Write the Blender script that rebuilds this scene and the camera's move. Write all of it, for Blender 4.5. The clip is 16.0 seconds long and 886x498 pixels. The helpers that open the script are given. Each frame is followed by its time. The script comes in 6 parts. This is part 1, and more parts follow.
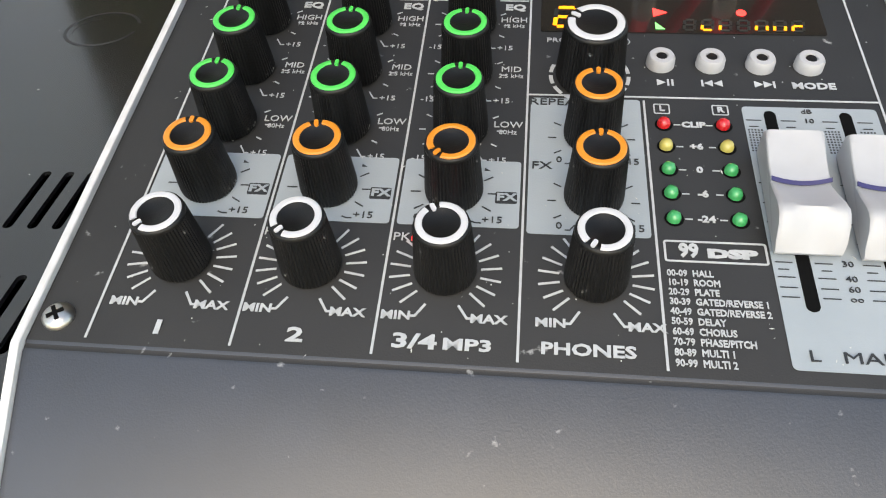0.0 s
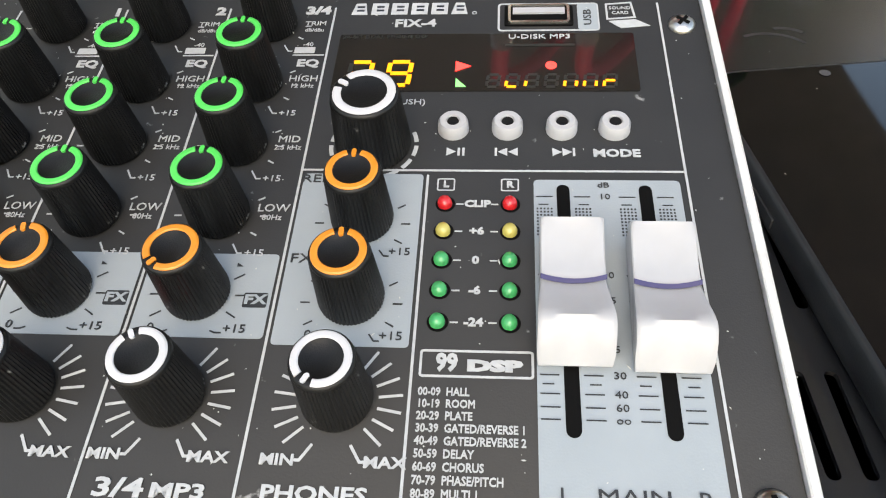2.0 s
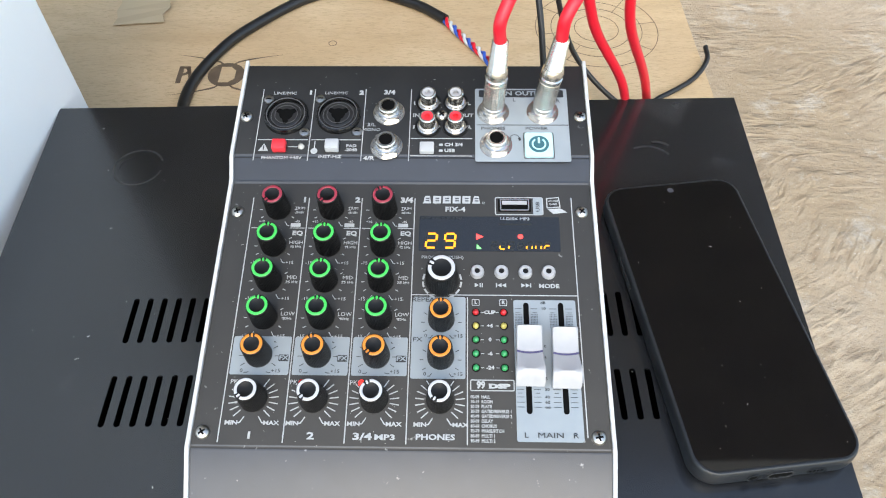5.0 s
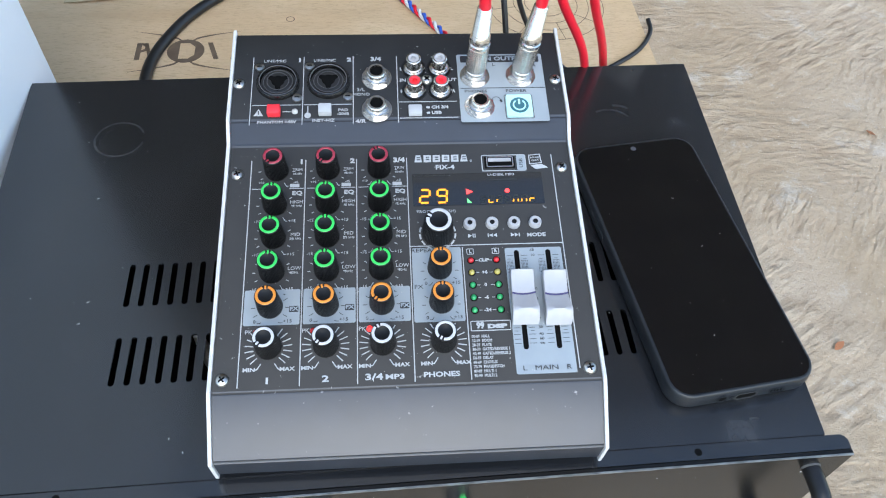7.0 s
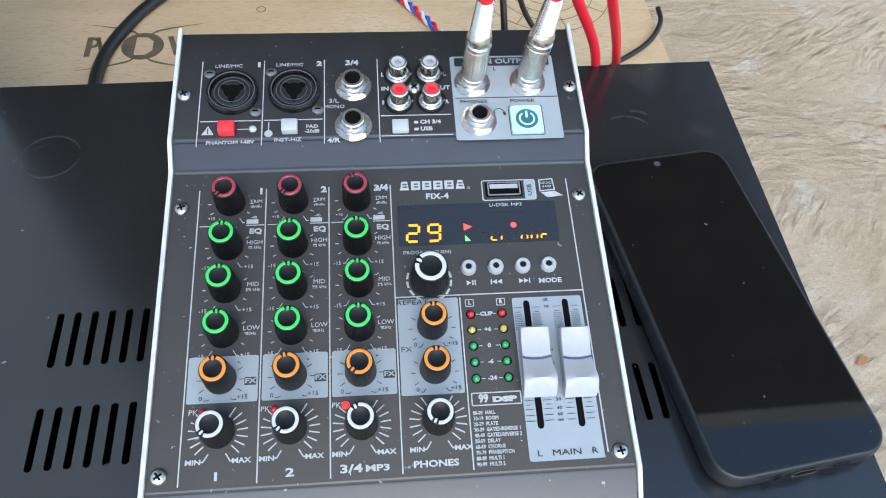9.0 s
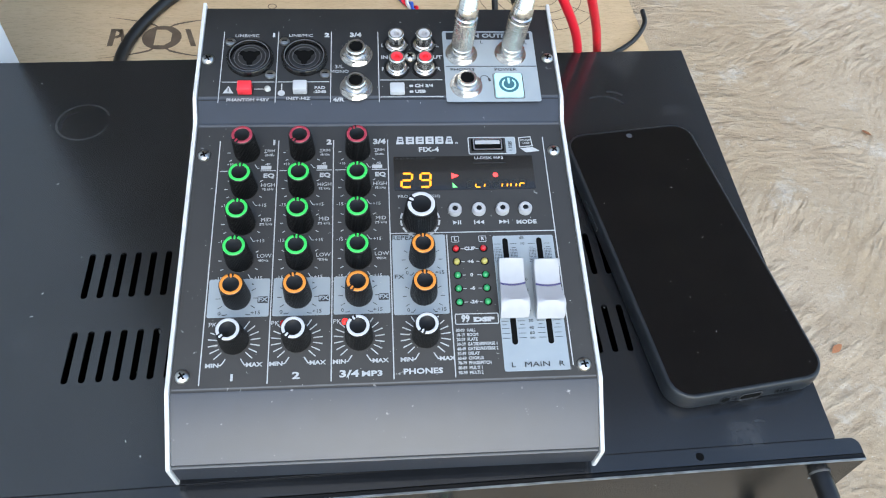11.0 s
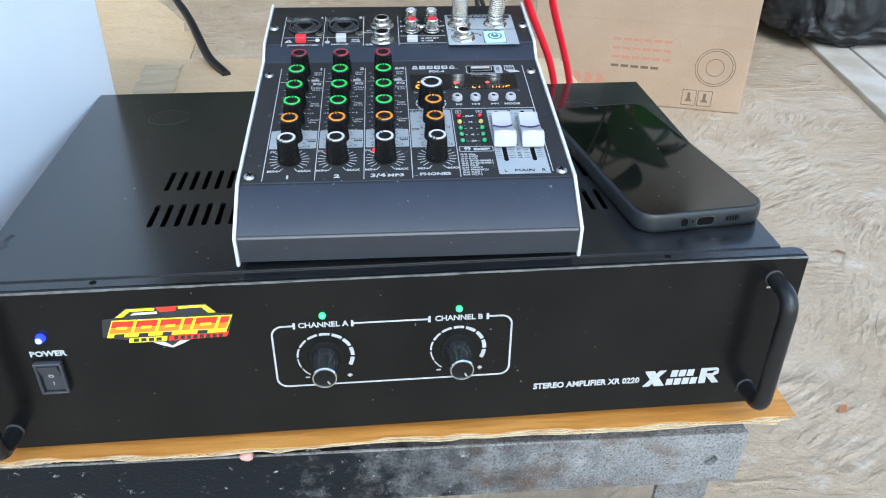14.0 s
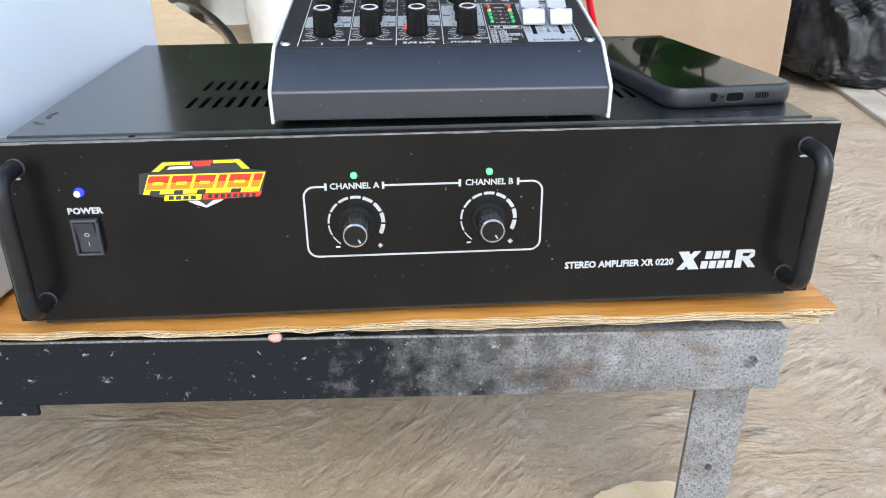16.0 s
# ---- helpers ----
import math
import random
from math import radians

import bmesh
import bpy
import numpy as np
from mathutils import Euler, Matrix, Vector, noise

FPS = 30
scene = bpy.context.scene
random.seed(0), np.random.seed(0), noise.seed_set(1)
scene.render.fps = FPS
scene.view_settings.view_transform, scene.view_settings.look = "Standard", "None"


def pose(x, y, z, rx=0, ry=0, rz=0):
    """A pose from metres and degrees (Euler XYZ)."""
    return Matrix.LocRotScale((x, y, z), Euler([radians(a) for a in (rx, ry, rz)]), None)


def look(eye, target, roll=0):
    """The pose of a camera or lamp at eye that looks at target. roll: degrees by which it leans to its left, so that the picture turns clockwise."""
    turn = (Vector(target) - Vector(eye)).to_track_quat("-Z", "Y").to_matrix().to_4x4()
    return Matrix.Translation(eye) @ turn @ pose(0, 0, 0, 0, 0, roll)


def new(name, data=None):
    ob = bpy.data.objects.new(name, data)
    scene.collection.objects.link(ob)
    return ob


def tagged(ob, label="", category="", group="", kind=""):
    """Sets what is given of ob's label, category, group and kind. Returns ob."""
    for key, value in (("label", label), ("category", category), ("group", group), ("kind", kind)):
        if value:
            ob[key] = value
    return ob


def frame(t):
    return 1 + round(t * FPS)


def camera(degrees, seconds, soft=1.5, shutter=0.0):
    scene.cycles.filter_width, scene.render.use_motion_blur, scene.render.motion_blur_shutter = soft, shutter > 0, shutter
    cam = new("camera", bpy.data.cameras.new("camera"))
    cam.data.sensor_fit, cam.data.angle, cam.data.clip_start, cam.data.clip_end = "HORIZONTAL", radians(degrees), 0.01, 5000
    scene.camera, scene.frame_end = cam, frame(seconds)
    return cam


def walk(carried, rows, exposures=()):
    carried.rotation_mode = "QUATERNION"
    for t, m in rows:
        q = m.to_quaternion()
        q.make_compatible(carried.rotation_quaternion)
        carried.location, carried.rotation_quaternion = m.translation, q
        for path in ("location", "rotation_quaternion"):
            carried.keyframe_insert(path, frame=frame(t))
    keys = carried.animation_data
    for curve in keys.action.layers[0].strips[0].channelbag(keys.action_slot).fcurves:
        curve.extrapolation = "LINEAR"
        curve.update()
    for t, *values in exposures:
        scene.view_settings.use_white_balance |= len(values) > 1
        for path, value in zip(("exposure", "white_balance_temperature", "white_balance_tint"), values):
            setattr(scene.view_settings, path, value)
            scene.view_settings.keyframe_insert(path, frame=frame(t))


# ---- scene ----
cam = camera(60.50, 16.0, soft=1.1)
PATH = [
    (0, (0.0110, -0.0529, 0.5331), (-0.1414, 1.4186, -0.8128), -2.57),
    (0.5, (0.0233, -0.0489, 0.5417), (-0.1332, 1.4207, -0.8059), -3.17),
    (1, (0.0313, -0.0377, 0.5417), (-0.1138, 1.4256, -0.8140), -3.30),
    (1.5, (0.0451, -0.0256, 0.5373), (-0.0838, 1.4289, -0.8294), -3.37),
    (2, (0.0545, -0.0211, 0.5359), (-0.0536, 1.4225, -0.8441), -3.28),
    (2.5, (0.0603, -0.0192, 0.5382), (-0.0404, 1.4116, -0.8556), -3.43),
    (3, (0.0579, -0.0204, 0.5542), (-0.0309, 1.3568, -0.8934), -3.29),
    (3.5, (0.0407, -0.0401, 0.6148), (-0.0392, 1.2336, -0.9251), -2.82),
    (3.7, (0.0360, -0.0495, 0.6417), (-0.0337, 1.1964, -0.9212), -2.51),
    (5.8, (0.0309, -0.1631, 0.7700), (0.1140, 1.0819, -0.7930), 1.40),
    (6, (0.0202, -0.1769, 0.7777), (0.1346, 1.0641, -0.7865), 2.38),
    (6.5, (0.0019, -0.1764, 0.7673), (0.1397, 1.0494, -0.8070), 2.67),
    (7, (0.0005, -0.1312, 0.7461), (0.1687, 1.0742, -0.8409), 3.47),
    (7.5, (-0.0014, -0.1010, 0.7272), (0.1810, 1.0885, -0.8703), 3.78),
    (8, (0.0003, -0.0756, 0.7141), (0.1884, 1.1049, -0.8893), 3.86),
    (8.2, (0.0030, -0.0649, 0.7091), (0.1911, 1.1070, -0.9006), 3.83),
    (10.3, (0.0077, -0.0676, 0.7024), (0.2137, 1.1159, -0.8966), 5.04),
    (10.5, (0.0056, -0.0789, 0.7055), (0.2078, 1.1104, -0.8897), 4.95),
    (11, (0.0059, -0.1212, 0.7181), (0.2010, 1.0946, -0.8579), 4.69),
    (11.5, (0.0132, -0.1659, 0.7328), (0.1957, 1.1049, -0.8007), 4.45),
    (12, (0.0235, -0.2231, 0.7393), (0.2017, 1.1292, -0.7235), 4.31),
    (12.5, (0.0187, -0.2774, 0.7456), (0.2033, 1.1363, -0.6570), 3.78),
    (13, (-0.0049, -0.3336, 0.7128), (0.2024, 1.1444, -0.6185), 2.96),
    (13.5, (-0.0114, -0.3620, 0.6696), (0.1970, 1.2296, -0.5234), 1.75),
    (14, (-0.0084, -0.3445, 0.6053), (0.1712, 1.3659, -0.4156), 0.53),
    (14.5, (-0.0187, -0.3490, 0.5527), (0.1400, 1.4347, -0.3379), -0.13),
    (15, (-0.0210, -0.3659, 0.5105), (0.1170, 1.4343, -0.3498), -0.47),
    (15.5, (-0.0148, -0.3852, 0.5082), (0.1227, 1.4377, -0.3031), -0.41),
    (16, (-0.0146, -0.4028, 0.4966), (0.0995, 1.4159, -0.3277), -0.55),
]
EXPOSURES = [(0, 1.3, 8600, 7), (3.5, 1.45, 8700, 8), (5.8, 1.37, 6950, 4), (6.3, 1.34, 6850, 4), (7, 1.28, 6500, 4), (8, 1.27, 6600, 3), (11, 1.3, 6700, 3), (12, 1.45, 6850, 4), (13, 1.4, 6600, 3), (14.5, 1.35, 6150, 2), (15, 1.35, 6500, 4), (16, 1.4, 6900, 8)]
walk(cam, [(t, look(eye, target, roll)) for t, eye, target, roll in PATH], exposures=EXPOSURES)


# ---- light ----
world = bpy.data.worlds.new("sky")
scene.world = world
world.use_nodes = True
wn = world.node_tree
bg = wn.nodes["Background"]
sky = wn.nodes.new("ShaderNodeTexSky")
sky.sky_type, sky.sun_disc = "NISHITA", False
sky.sun_elevation, sky.sun_rotation = radians(46), radians(180)
wn.links.new(sky.outputs["Color"], bg.inputs["Color"])
bg.inputs["Strength"].default_value = 0.21
sun = new("sun", bpy.data.lights.new("sun", "SUN"))
sun.data.energy, sun.data.angle, sun.data.color = 0.55, radians(45), (1.0, 0.99, 0.97)
sun.matrix_world = look((0, 0, 3), (0.0, 1.9, 1.0))

ZT = 0.385     # top of the amplifier


# ---- helpers of this scene ----
def mat(name, col, rough=0.5, metal=0.0, col2=None, scale=200.0, bump=0.0, bscale=None, spec=0.5, detail=4.0, coat=0.0, mix=(0.35, 0.7), emit=None, estr=0.0):
    m = bpy.data.materials.new(name)
    m.use_nodes = True
    n, l = m.node_tree.nodes, m.node_tree.links
    b = n["Principled BSDF"]
    b.inputs["Base Color"].default_value = (*col, 1)
    b.inputs["Roughness"].default_value = rough
    b.inputs["Metallic"].default_value = metal
    b.inputs["Specular IOR Level"].default_value = spec
    b.inputs["Coat Weight"].default_value = coat
    if emit:
        b.inputs["Emission Color"].default_value = (*emit, 1)
        b.inputs["Emission Strength"].default_value = estr
    tc = n.new("ShaderNodeTexCoord")
    if col2 is not None:
        t = n.new("ShaderNodeTexNoise")
        t.inputs["Scale"].default_value, t.inputs["Detail"].default_value = scale, detail
        l.new(tc.outputs["Object"], t.inputs["Vector"])
        r = n.new("ShaderNodeValToRGB")
        r.color_ramp.elements[0].position, r.color_ramp.elements[1].position = mix
        r.color_ramp.elements[0].color, r.color_ramp.elements[1].color = (*col, 1), (*col2, 1)
        l.new(t.outputs["Fac"], r.inputs["Fac"])
        l.new(r.outputs["Color"], b.inputs["Base Color"])
    if bump:
        t2 = n.new("ShaderNodeTexNoise")
        t2.inputs["Scale"].default_value, t2.inputs["Detail"].default_value = bscale or scale, 5
        l.new(tc.outputs["Object"], t2.inputs["Vector"])
        bp = n.new("ShaderNodeBump")
        bp.inputs["Strength"].default_value, bp.inputs["Distance"].default_value = bump, 0.002
        l.new(t2.outputs["Fac"], bp.inputs["Height"])
        l.new(bp.outputs["Normal"], b.inputs["Normal"])
    return m


def part(name, bm, material, parent=None, label="", m=None, smooth=None):
    me = bpy.data.meshes.new(name)
    bmesh.ops.recalc_face_normals(bm, faces=bm.faces)
    bm.to_mesh(me)
    bm.free()
    for a in (material if isinstance(material, (list, tuple)) else [material]):
        me.materials.append(a)
    if smooth:
        me.polygons.foreach_set("use_smooth", [True] * len(me.polygons))
        me.set_sharp_from_angle(angle=radians(smooth))
    ob = new(name, me)
    if parent is not None:
        ob.parent = parent
    if m is not None:
        ob.matrix_local = m
    if label:
        ob["label"] = label
    return ob


def thing(name, label, category, m=Matrix(), group="", kind=""):
    ob = new(name)
    ob.empty_display_size = 0.01
    ob.matrix_world = m
    return tagged(ob, label, category, group, kind)


def box(bm, x0, x1, y0, y1, z0, z1, bevel=0.0, seg=2):
    r = bmesh.ops.create_cube(bm, size=1)
    vs = r["verts"]
    for v in vs:
        v.co = Vector((x0 + (v.co.x + 0.5) * (x1 - x0), y0 + (v.co.y + 0.5) * (y1 - y0), z0 + (v.co.z + 0.5) * (z1 - z0)))
    if bevel:
        es = list({e for v in vs for e in v.link_edges})
        bmesh.ops.bevel(bm, geom=es, offset=bevel, segments=seg, affect="EDGES", profile=0.5)
    return bm


def boxed(*a, **k):
    return box(bmesh.new(), *a, **k)


def lathe(bm, prof, seg=32, m=Matrix(), ribs=0.0):
    """A turned body: prof is (radius, height) from below upwards; ribs makes every other column stand in."""
    rings = []
    for r, z in prof:
        if r < 1e-6:
            rings.append([bm.verts.new(m @ Vector((0, 0, z)))])
        else:
            rings.append([bm.verts.new(m @ Vector(((r - (ribs if i % 2 else 0)) * math.cos(i * math.tau / seg), (r - (ribs if i % 2 else 0)) * math.sin(i * math.tau / seg), z))) for i in range(seg)])
    for a, b in zip(rings, rings[1:]):
        for i in range(seg):
            j = (i + 1) % seg
            if len(a) == 1 and len(b) == 1:
                continue
            if len(a) == 1:
                bm.faces.new((a[0], b[i], b[j]))
            elif len(b) == 1:
                bm.faces.new((a[i], a[j], b[0]))
            else:
                bm.faces.new((a[i], a[j], b[j], b[i]))
    return bm


def prism(bm, outline, z0, z1, m=Matrix()):
    """An outline (x, y), counter-clockwise, drawn out from z0 to z1."""
    lo = [bm.verts.new(m @ Vector((x, y, z0))) for x, y in outline]
    hi = [bm.verts.new(m @ Vector((x, y, z1))) for x, y in outline]
    bm.faces.new(lo[::-1])
    bm.faces.new(hi)
    for i in range(len(lo)):
        j = (i + 1) % len(lo)
        bm.faces.new((lo[i], lo[j], hi[j], hi[i]))
    return bm


def round_rect(x0, x1, y0, y1, r, seg=5):
    pts = []
    for cx, cy, a in ((x1 - r, y0 + r, -90), (x1 - r, y1 - r, 0), (x0 + r, y1 - r, 90), (x0 + r, y0 + r, 180)):
        for i in range(seg + 1):
            t = radians(a + 90 * i / seg)
            pts.append((cx + r * math.cos(t), cy + r * math.sin(t)))
    return pts


def tube(bm, pts, r, seg=10, caps=True):
    """A round bar along points, with the radius r (a number, or one a point)."""
    pts = [Vector(p) for p in pts]
    rings, side = [], None
    for i, p in enumerate(pts):
        d = (pts[min(i + 1, len(pts) - 1)] - pts[max(i - 1, 0)]).normalized()
        if side is None:
            side = d.orthogonal().normalized()
        side = (side - d * side.dot(d)).normalized()
        up = d.cross(side)
        rr = r[i] if isinstance(r, (list, tuple)) else r
        rings.append([bm.verts.new(p + rr * (math.cos(k * math.tau / seg) * side + math.sin(k * math.tau / seg) * up)) for k in range(seg)])
    for a, b in zip(rings, rings[1:]):
        for k in range(seg):
            bm.faces.new((a[k], a[(k + 1) % seg], b[(k + 1) % seg], b[k]))
    if caps:
        bm.faces.new(rings[0][::-1])
        bm.faces.new(rings[-1])
    return bm


def spline(pts, n=10):
    """Smooth points through the given ones (Catmull-Rom)."""
    P = [Vector(p) for p in pts]
    P = [2 * P[0] - P[1]] + P + [2 * P[-1] - P[-2]]
    out = []
    for i in range(1, len(P) - 2):
        for k in range(n):
            t = k / n
            a, b, c, d = P[i - 1], P[i], P[i + 1], P[i + 2]
            out.append(0.5 * ((2 * b) + (c - a) * t + (2 * a - 5 * b + 4 * c - d) * t * t + (3 * b - a - 3 * c + d) * t ** 3))
    out.append(P[-2])
    return out


def cut(ob, cutters):
    """Cut the given meshes out of ob for good, and remove them."""
    deps = None
    for c in cutters:
        mod = ob.modifiers.new("cut", "BOOLEAN")
        mod.object, mod.operation, mod.solver = c, "DIFFERENCE", "EXACT"
    deps = bpy.context.evaluated_depsgraph_get()
    me = bpy.data.meshes.new_from_object(ob.evaluated_get(deps))
    ob.modifiers.clear()
    old = ob.data
    ob.data = me
    me.name = old.name
    bpy.data.meshes.remove(old)
    for c in cutters:
        d = c.data
        bpy.data.objects.remove(c)
        bpy.data.meshes.remove(d)
    return ob


def words(name, text, size, material, parent, m, label="", bold=0.0, align="CENTER", wide=1.0, depth=0.00008, shear=0.0):
    """Printed lettering as a thin mesh; size is the height of a capital."""
    cu = bpy.data.curves.new(name, "FONT")
    cu.body, cu.size, cu.extrude, cu.offset = text, size / 0.73, depth, bold
    cu.align_x, cu.align_y, cu.shear, cu.resolution_u = align, "CENTER", shear, 2
    tmp = new(name, cu)
    deps = bpy.context.evaluated_depsgraph_get()
    me = bpy.data.meshes.new_from_object(tmp.evaluated_get(deps))
    bpy.data.objects.remove(tmp)
    bpy.data.curves.remove(cu)
    me.transform(Matrix.Diagonal((wide, 1, 1, 1)))
    me.materials.clear()
    me.materials.append(material)
    ob = new(name, me)
    ob.parent, ob.matrix_local = parent, m
    if label:
        ob["label"] = label
    return ob


# ---- materials ----
BLACK_STEEL = mat("black_powder_coat", (0.0095, 0.0105, 0.0128), 0.24, 0, (0.0145, 0.0158, 0.0185), 30, spec=0.5, coat=0.35)
BLACK_STEEL.node_tree.nodes["Principled BSDF"].inputs["IOR"].default_value = 1.6
BLACK_STEEL.node_tree.nodes["Principled BSDF"].inputs["Coat Roughness"].default_value = 0.15
HANDLE_BLACK = mat("handle_black", (0.008, 0.008, 0.009), 0.34, 0, (0.014, 0.014, 0.015), 120, 0.05, 900, spec=0.4)
PANEL_BLACK = mat("black_panel", (0.0045, 0.0045, 0.0045), 0.24, 0, (0.008, 0.0078, 0.0075), 20, 0.02, 1800, spec=0.28)
PRINT_BLACK = mat("mixer_printed_panel", (0.0125, 0.0122, 0.0120), 0.44, 0, (0.0165, 0.0160, 0.0155), 60, 0.05, 2500, spec=0.42)
# black paint with the sky's blue reflection tinted into its colour
MIX_BLACK = mat("mixer_black_paint_sky_tint", (0.0080, 0.0118, 0.0200), 0.42, 0, (0.0115, 0.0165, 0.0275), 60, 0.06, 2500, spec=0.9)
KNOB_BLACK = mat("knob_black", (0.004, 0.004, 0.0043), 0.40, 0, (0.0065, 0.0065, 0.007), 300, 0.1, 3000, spec=0.3)
RUBBER = mat("black_rubber", (0.02, 0.02, 0.021), 0.7)
# near-black that carries the shade of holes, slots and insides in its colour
HOLE_SHADE = mat("painted_hole_shade", (0.0025, 0.0025, 0.0025), 0.8, spec=0.1)
WHITE_INK = mat("white_ink", (0.44, 0.45, 0.46), 0.5, 0, (0.36, 0.37, 0.38), 500)
BLACK_INK = mat("black_ink", (0.02, 0.022, 0.025), 0.5)
PALE = mat("pale_grey_print", (0.275, 0.31, 0.335), 0.42, 0, (0.30, 0.335, 0.36), 80, 0.05, 2500)
WHITE_PLATE = mat("white_side_plate", (0.6, 0.6, 0.6), 0.38, 0, (0.5, 0.5, 0.5), 200)
WHITE_PLASTIC = mat("white_plastic", (0.38, 0.38, 0.395), 0.36, 0, (0.355, 0.355, 0.37), 150)
GREY_PLASTIC = mat("grey_plastic", (0.42, 0.43, 0.45), 0.4)
RED_PLASTIC = mat("red_plastic", (0.75, 0.035, 0.05), 0.4)
RING_GREEN = mat("green_ring", (0.035, 0.46, 0.075), 0.35, 0, (0.05, 0.52, 0.10), 400)
RING_ORANGE = mat("orange_ring", (0.58, 0.19, 0.018), 0.35, 0, (0.64, 0.23, 0.03), 400)
RING_RED = mat("red_ring", (0.24, 0.018, 0.034), 0.3, 0, (0.33, 0.045, 0.07), 400)
RING_WHITE = mat("white_ring", (0.48, 0.48, 0.5), 0.35)
NICKEL = mat("nickel", (0.74, 0.715, 0.67), 0.26, 1, (0.64, 0.61, 0.56), 300)
STEEL_SCREW = mat("screw_steel", (0.6, 0.58, 0.55), 0.3, 1, (0.4, 0.38, 0.35), 400)
CHROME = mat("chrome", (0.85, 0.85, 0.86), 0.12, 1)
BLUE_INK = mat("blue_ink", (0.014, 0.013, 0.09), 0.5)
LED_RED = mat("red_led", (0.5, 0.015, 0.02), 0.18, coat=0.5)
LED_YELLOW = mat("yellow_led", (0.44, 0.38, 0.1), 0.18, coat=0.5)
LED_GREEN = mat("green_led", (0.03, 0.3, 0.1), 0.18, coat=0.5)
LED_CLEAR = mat("clear_led", (0.45, 0.45, 0.42), 0.15, coat=0.5)
LIT_RED = mat("lit_red_led", (0.7, 0.02, 0.02), 0.3, emit=(1, 0.03, 0.03), estr=0.8)
LIT_GREEN = mat("lit_green_led", (0.1, 0.7, 0.2), 0.3, emit=(0.05, 1, 0.18), estr=0.9)
LIT_BLUE = mat("lit_blue_led", (0.01, 0.01, 0.2), 0.5, emit=(0.012, 0.02, 1.0), estr=2.2, spec=0.2)
LIT_CORE = mat("lit_blue_core", (0.1, 0.3, 0.9), 0.4, emit=(0.18, 0.5, 1.0), estr=2.6, spec=0.2)
LIT_CYAN = mat("lit_button", (0.4, 0.66, 0.7), 0.35, emit=(0.25, 0.75, 0.75), estr=0.18)
LIT_ORANGE = mat("lit_segments", (0.7, 0.25, 0.02), 0.4, emit=(1, 0.3, 0.012), estr=0.7)
LIT_MARK = mat("lit_red_segments", (0.9, 0.05, 0.05), 0.4, emit=(1, 0.04, 0.04), estr=1.2)
UNLIT = mat("unlit_segments", (0.022, 0.024, 0.023), 0.3)
DISPLAY = mat("display_window", (0.012, 0.011, 0.011), 0.12, coat=0.6)
SCREEN = mat("phone_glass", (0.003, 0.003, 0.004), 0.035, spec=0.6)
CASE = mat("phone_case", (0.012, 0.014, 0.0165), 0.36, 0, (0.018, 0.02, 0.023), 100, 0.05, 2000)
RED_CABLE = mat("red_cable", (0.72, 0.012, 0.03), 0.35)
BLACK_CABLE = mat("black_cable", (0.013, 0.013, 0.014), 0.4)
BLUE_WIRE = mat("blue_wire", (0.03, 0.1, 0.5), 0.4)
WHITE_WIRE = mat("white_wire", (0.7, 0.7, 0.7), 0.4)
BROWN_PRINT = mat("brown_print", (0.1, 0.07, 0.045), 0.7, 0, (0.16, 0.11, 0.07), 60)
RED_PRINT = mat("red_print", (0.4, 0.17, 0.115), 0.7)
YELLOW_INK = mat("yellow_ink", (0.85, 0.72, 0.03), 0.35)
RED_INK = mat("red_ink", (0.68, 0.035, 0.02), 0.35)
ORANGE_INK = mat("orange_ink", (0.8, 0.2, 0.02), 0.35)
SILVER_INK = mat("silver_ink", (0.6, 0.6, 0.62), 0.35)
CABINET = mat("white_cabinet_paint", (0.76, 0.79, 0.83), 0.45, 0, (0.8, 0.83, 0.86), 6, 0.05, 600)
BAG = mat("black_bag_film", (0.009, 0.010, 0.012), 0.4, 0, (0.05, 0.052, 0.056), 14, 0.6, 70, spec=0.35, mix=(0.45, 0.75))
KERB = mat("dusty_white_slab", (0.52, 0.48, 0.42), 0.8, 0, (0.40, 0.35, 0.28), 9, 0.3, 200, mix=(0.4, 0.65))
BLUE_BAG = mat("blue_sack_film", (0.012, 0.035, 0.12), 0.34, 0, (0.05, 0.09, 0.20), 14, 0.6, 70, mix=(0.45, 0.75))
POT = mat("white_pot", (0.7, 0.7, 0.69), 0.5, 0, (0.6, 0.59, 0.56), 15)
LEAF = mat("leaf_green", (0.03, 0.1, 0.018), 0.4, 0, (0.06, 0.16, 0.03), 25)
STEM = mat("stem_brown", (0.1, 0.07, 0.04), 0.7)
PLASTER = mat("plaster_wall", (0.42, 0.38, 0.33), 0.85, 0, (0.5, 0.46, 0.4), 4, 0.3, 80)
ROOF = mat("reflection_roof_underside", (0.29, 0.28, 0.26), 0.8, 0, (0.36, 0.345, 0.32), 5)
WOOD = mat("sawn_wood", (0.66, 0.5, 0.3), 0.75, 0, (0.74, 0.6, 0.4), 40, 0.4, 300)
STEEL_DARK = mat("dark_steel", (0.05, 0.05, 0.052), 0.55, 0.4, (0.1, 0.1, 0.1), 120, 0.3, 700)


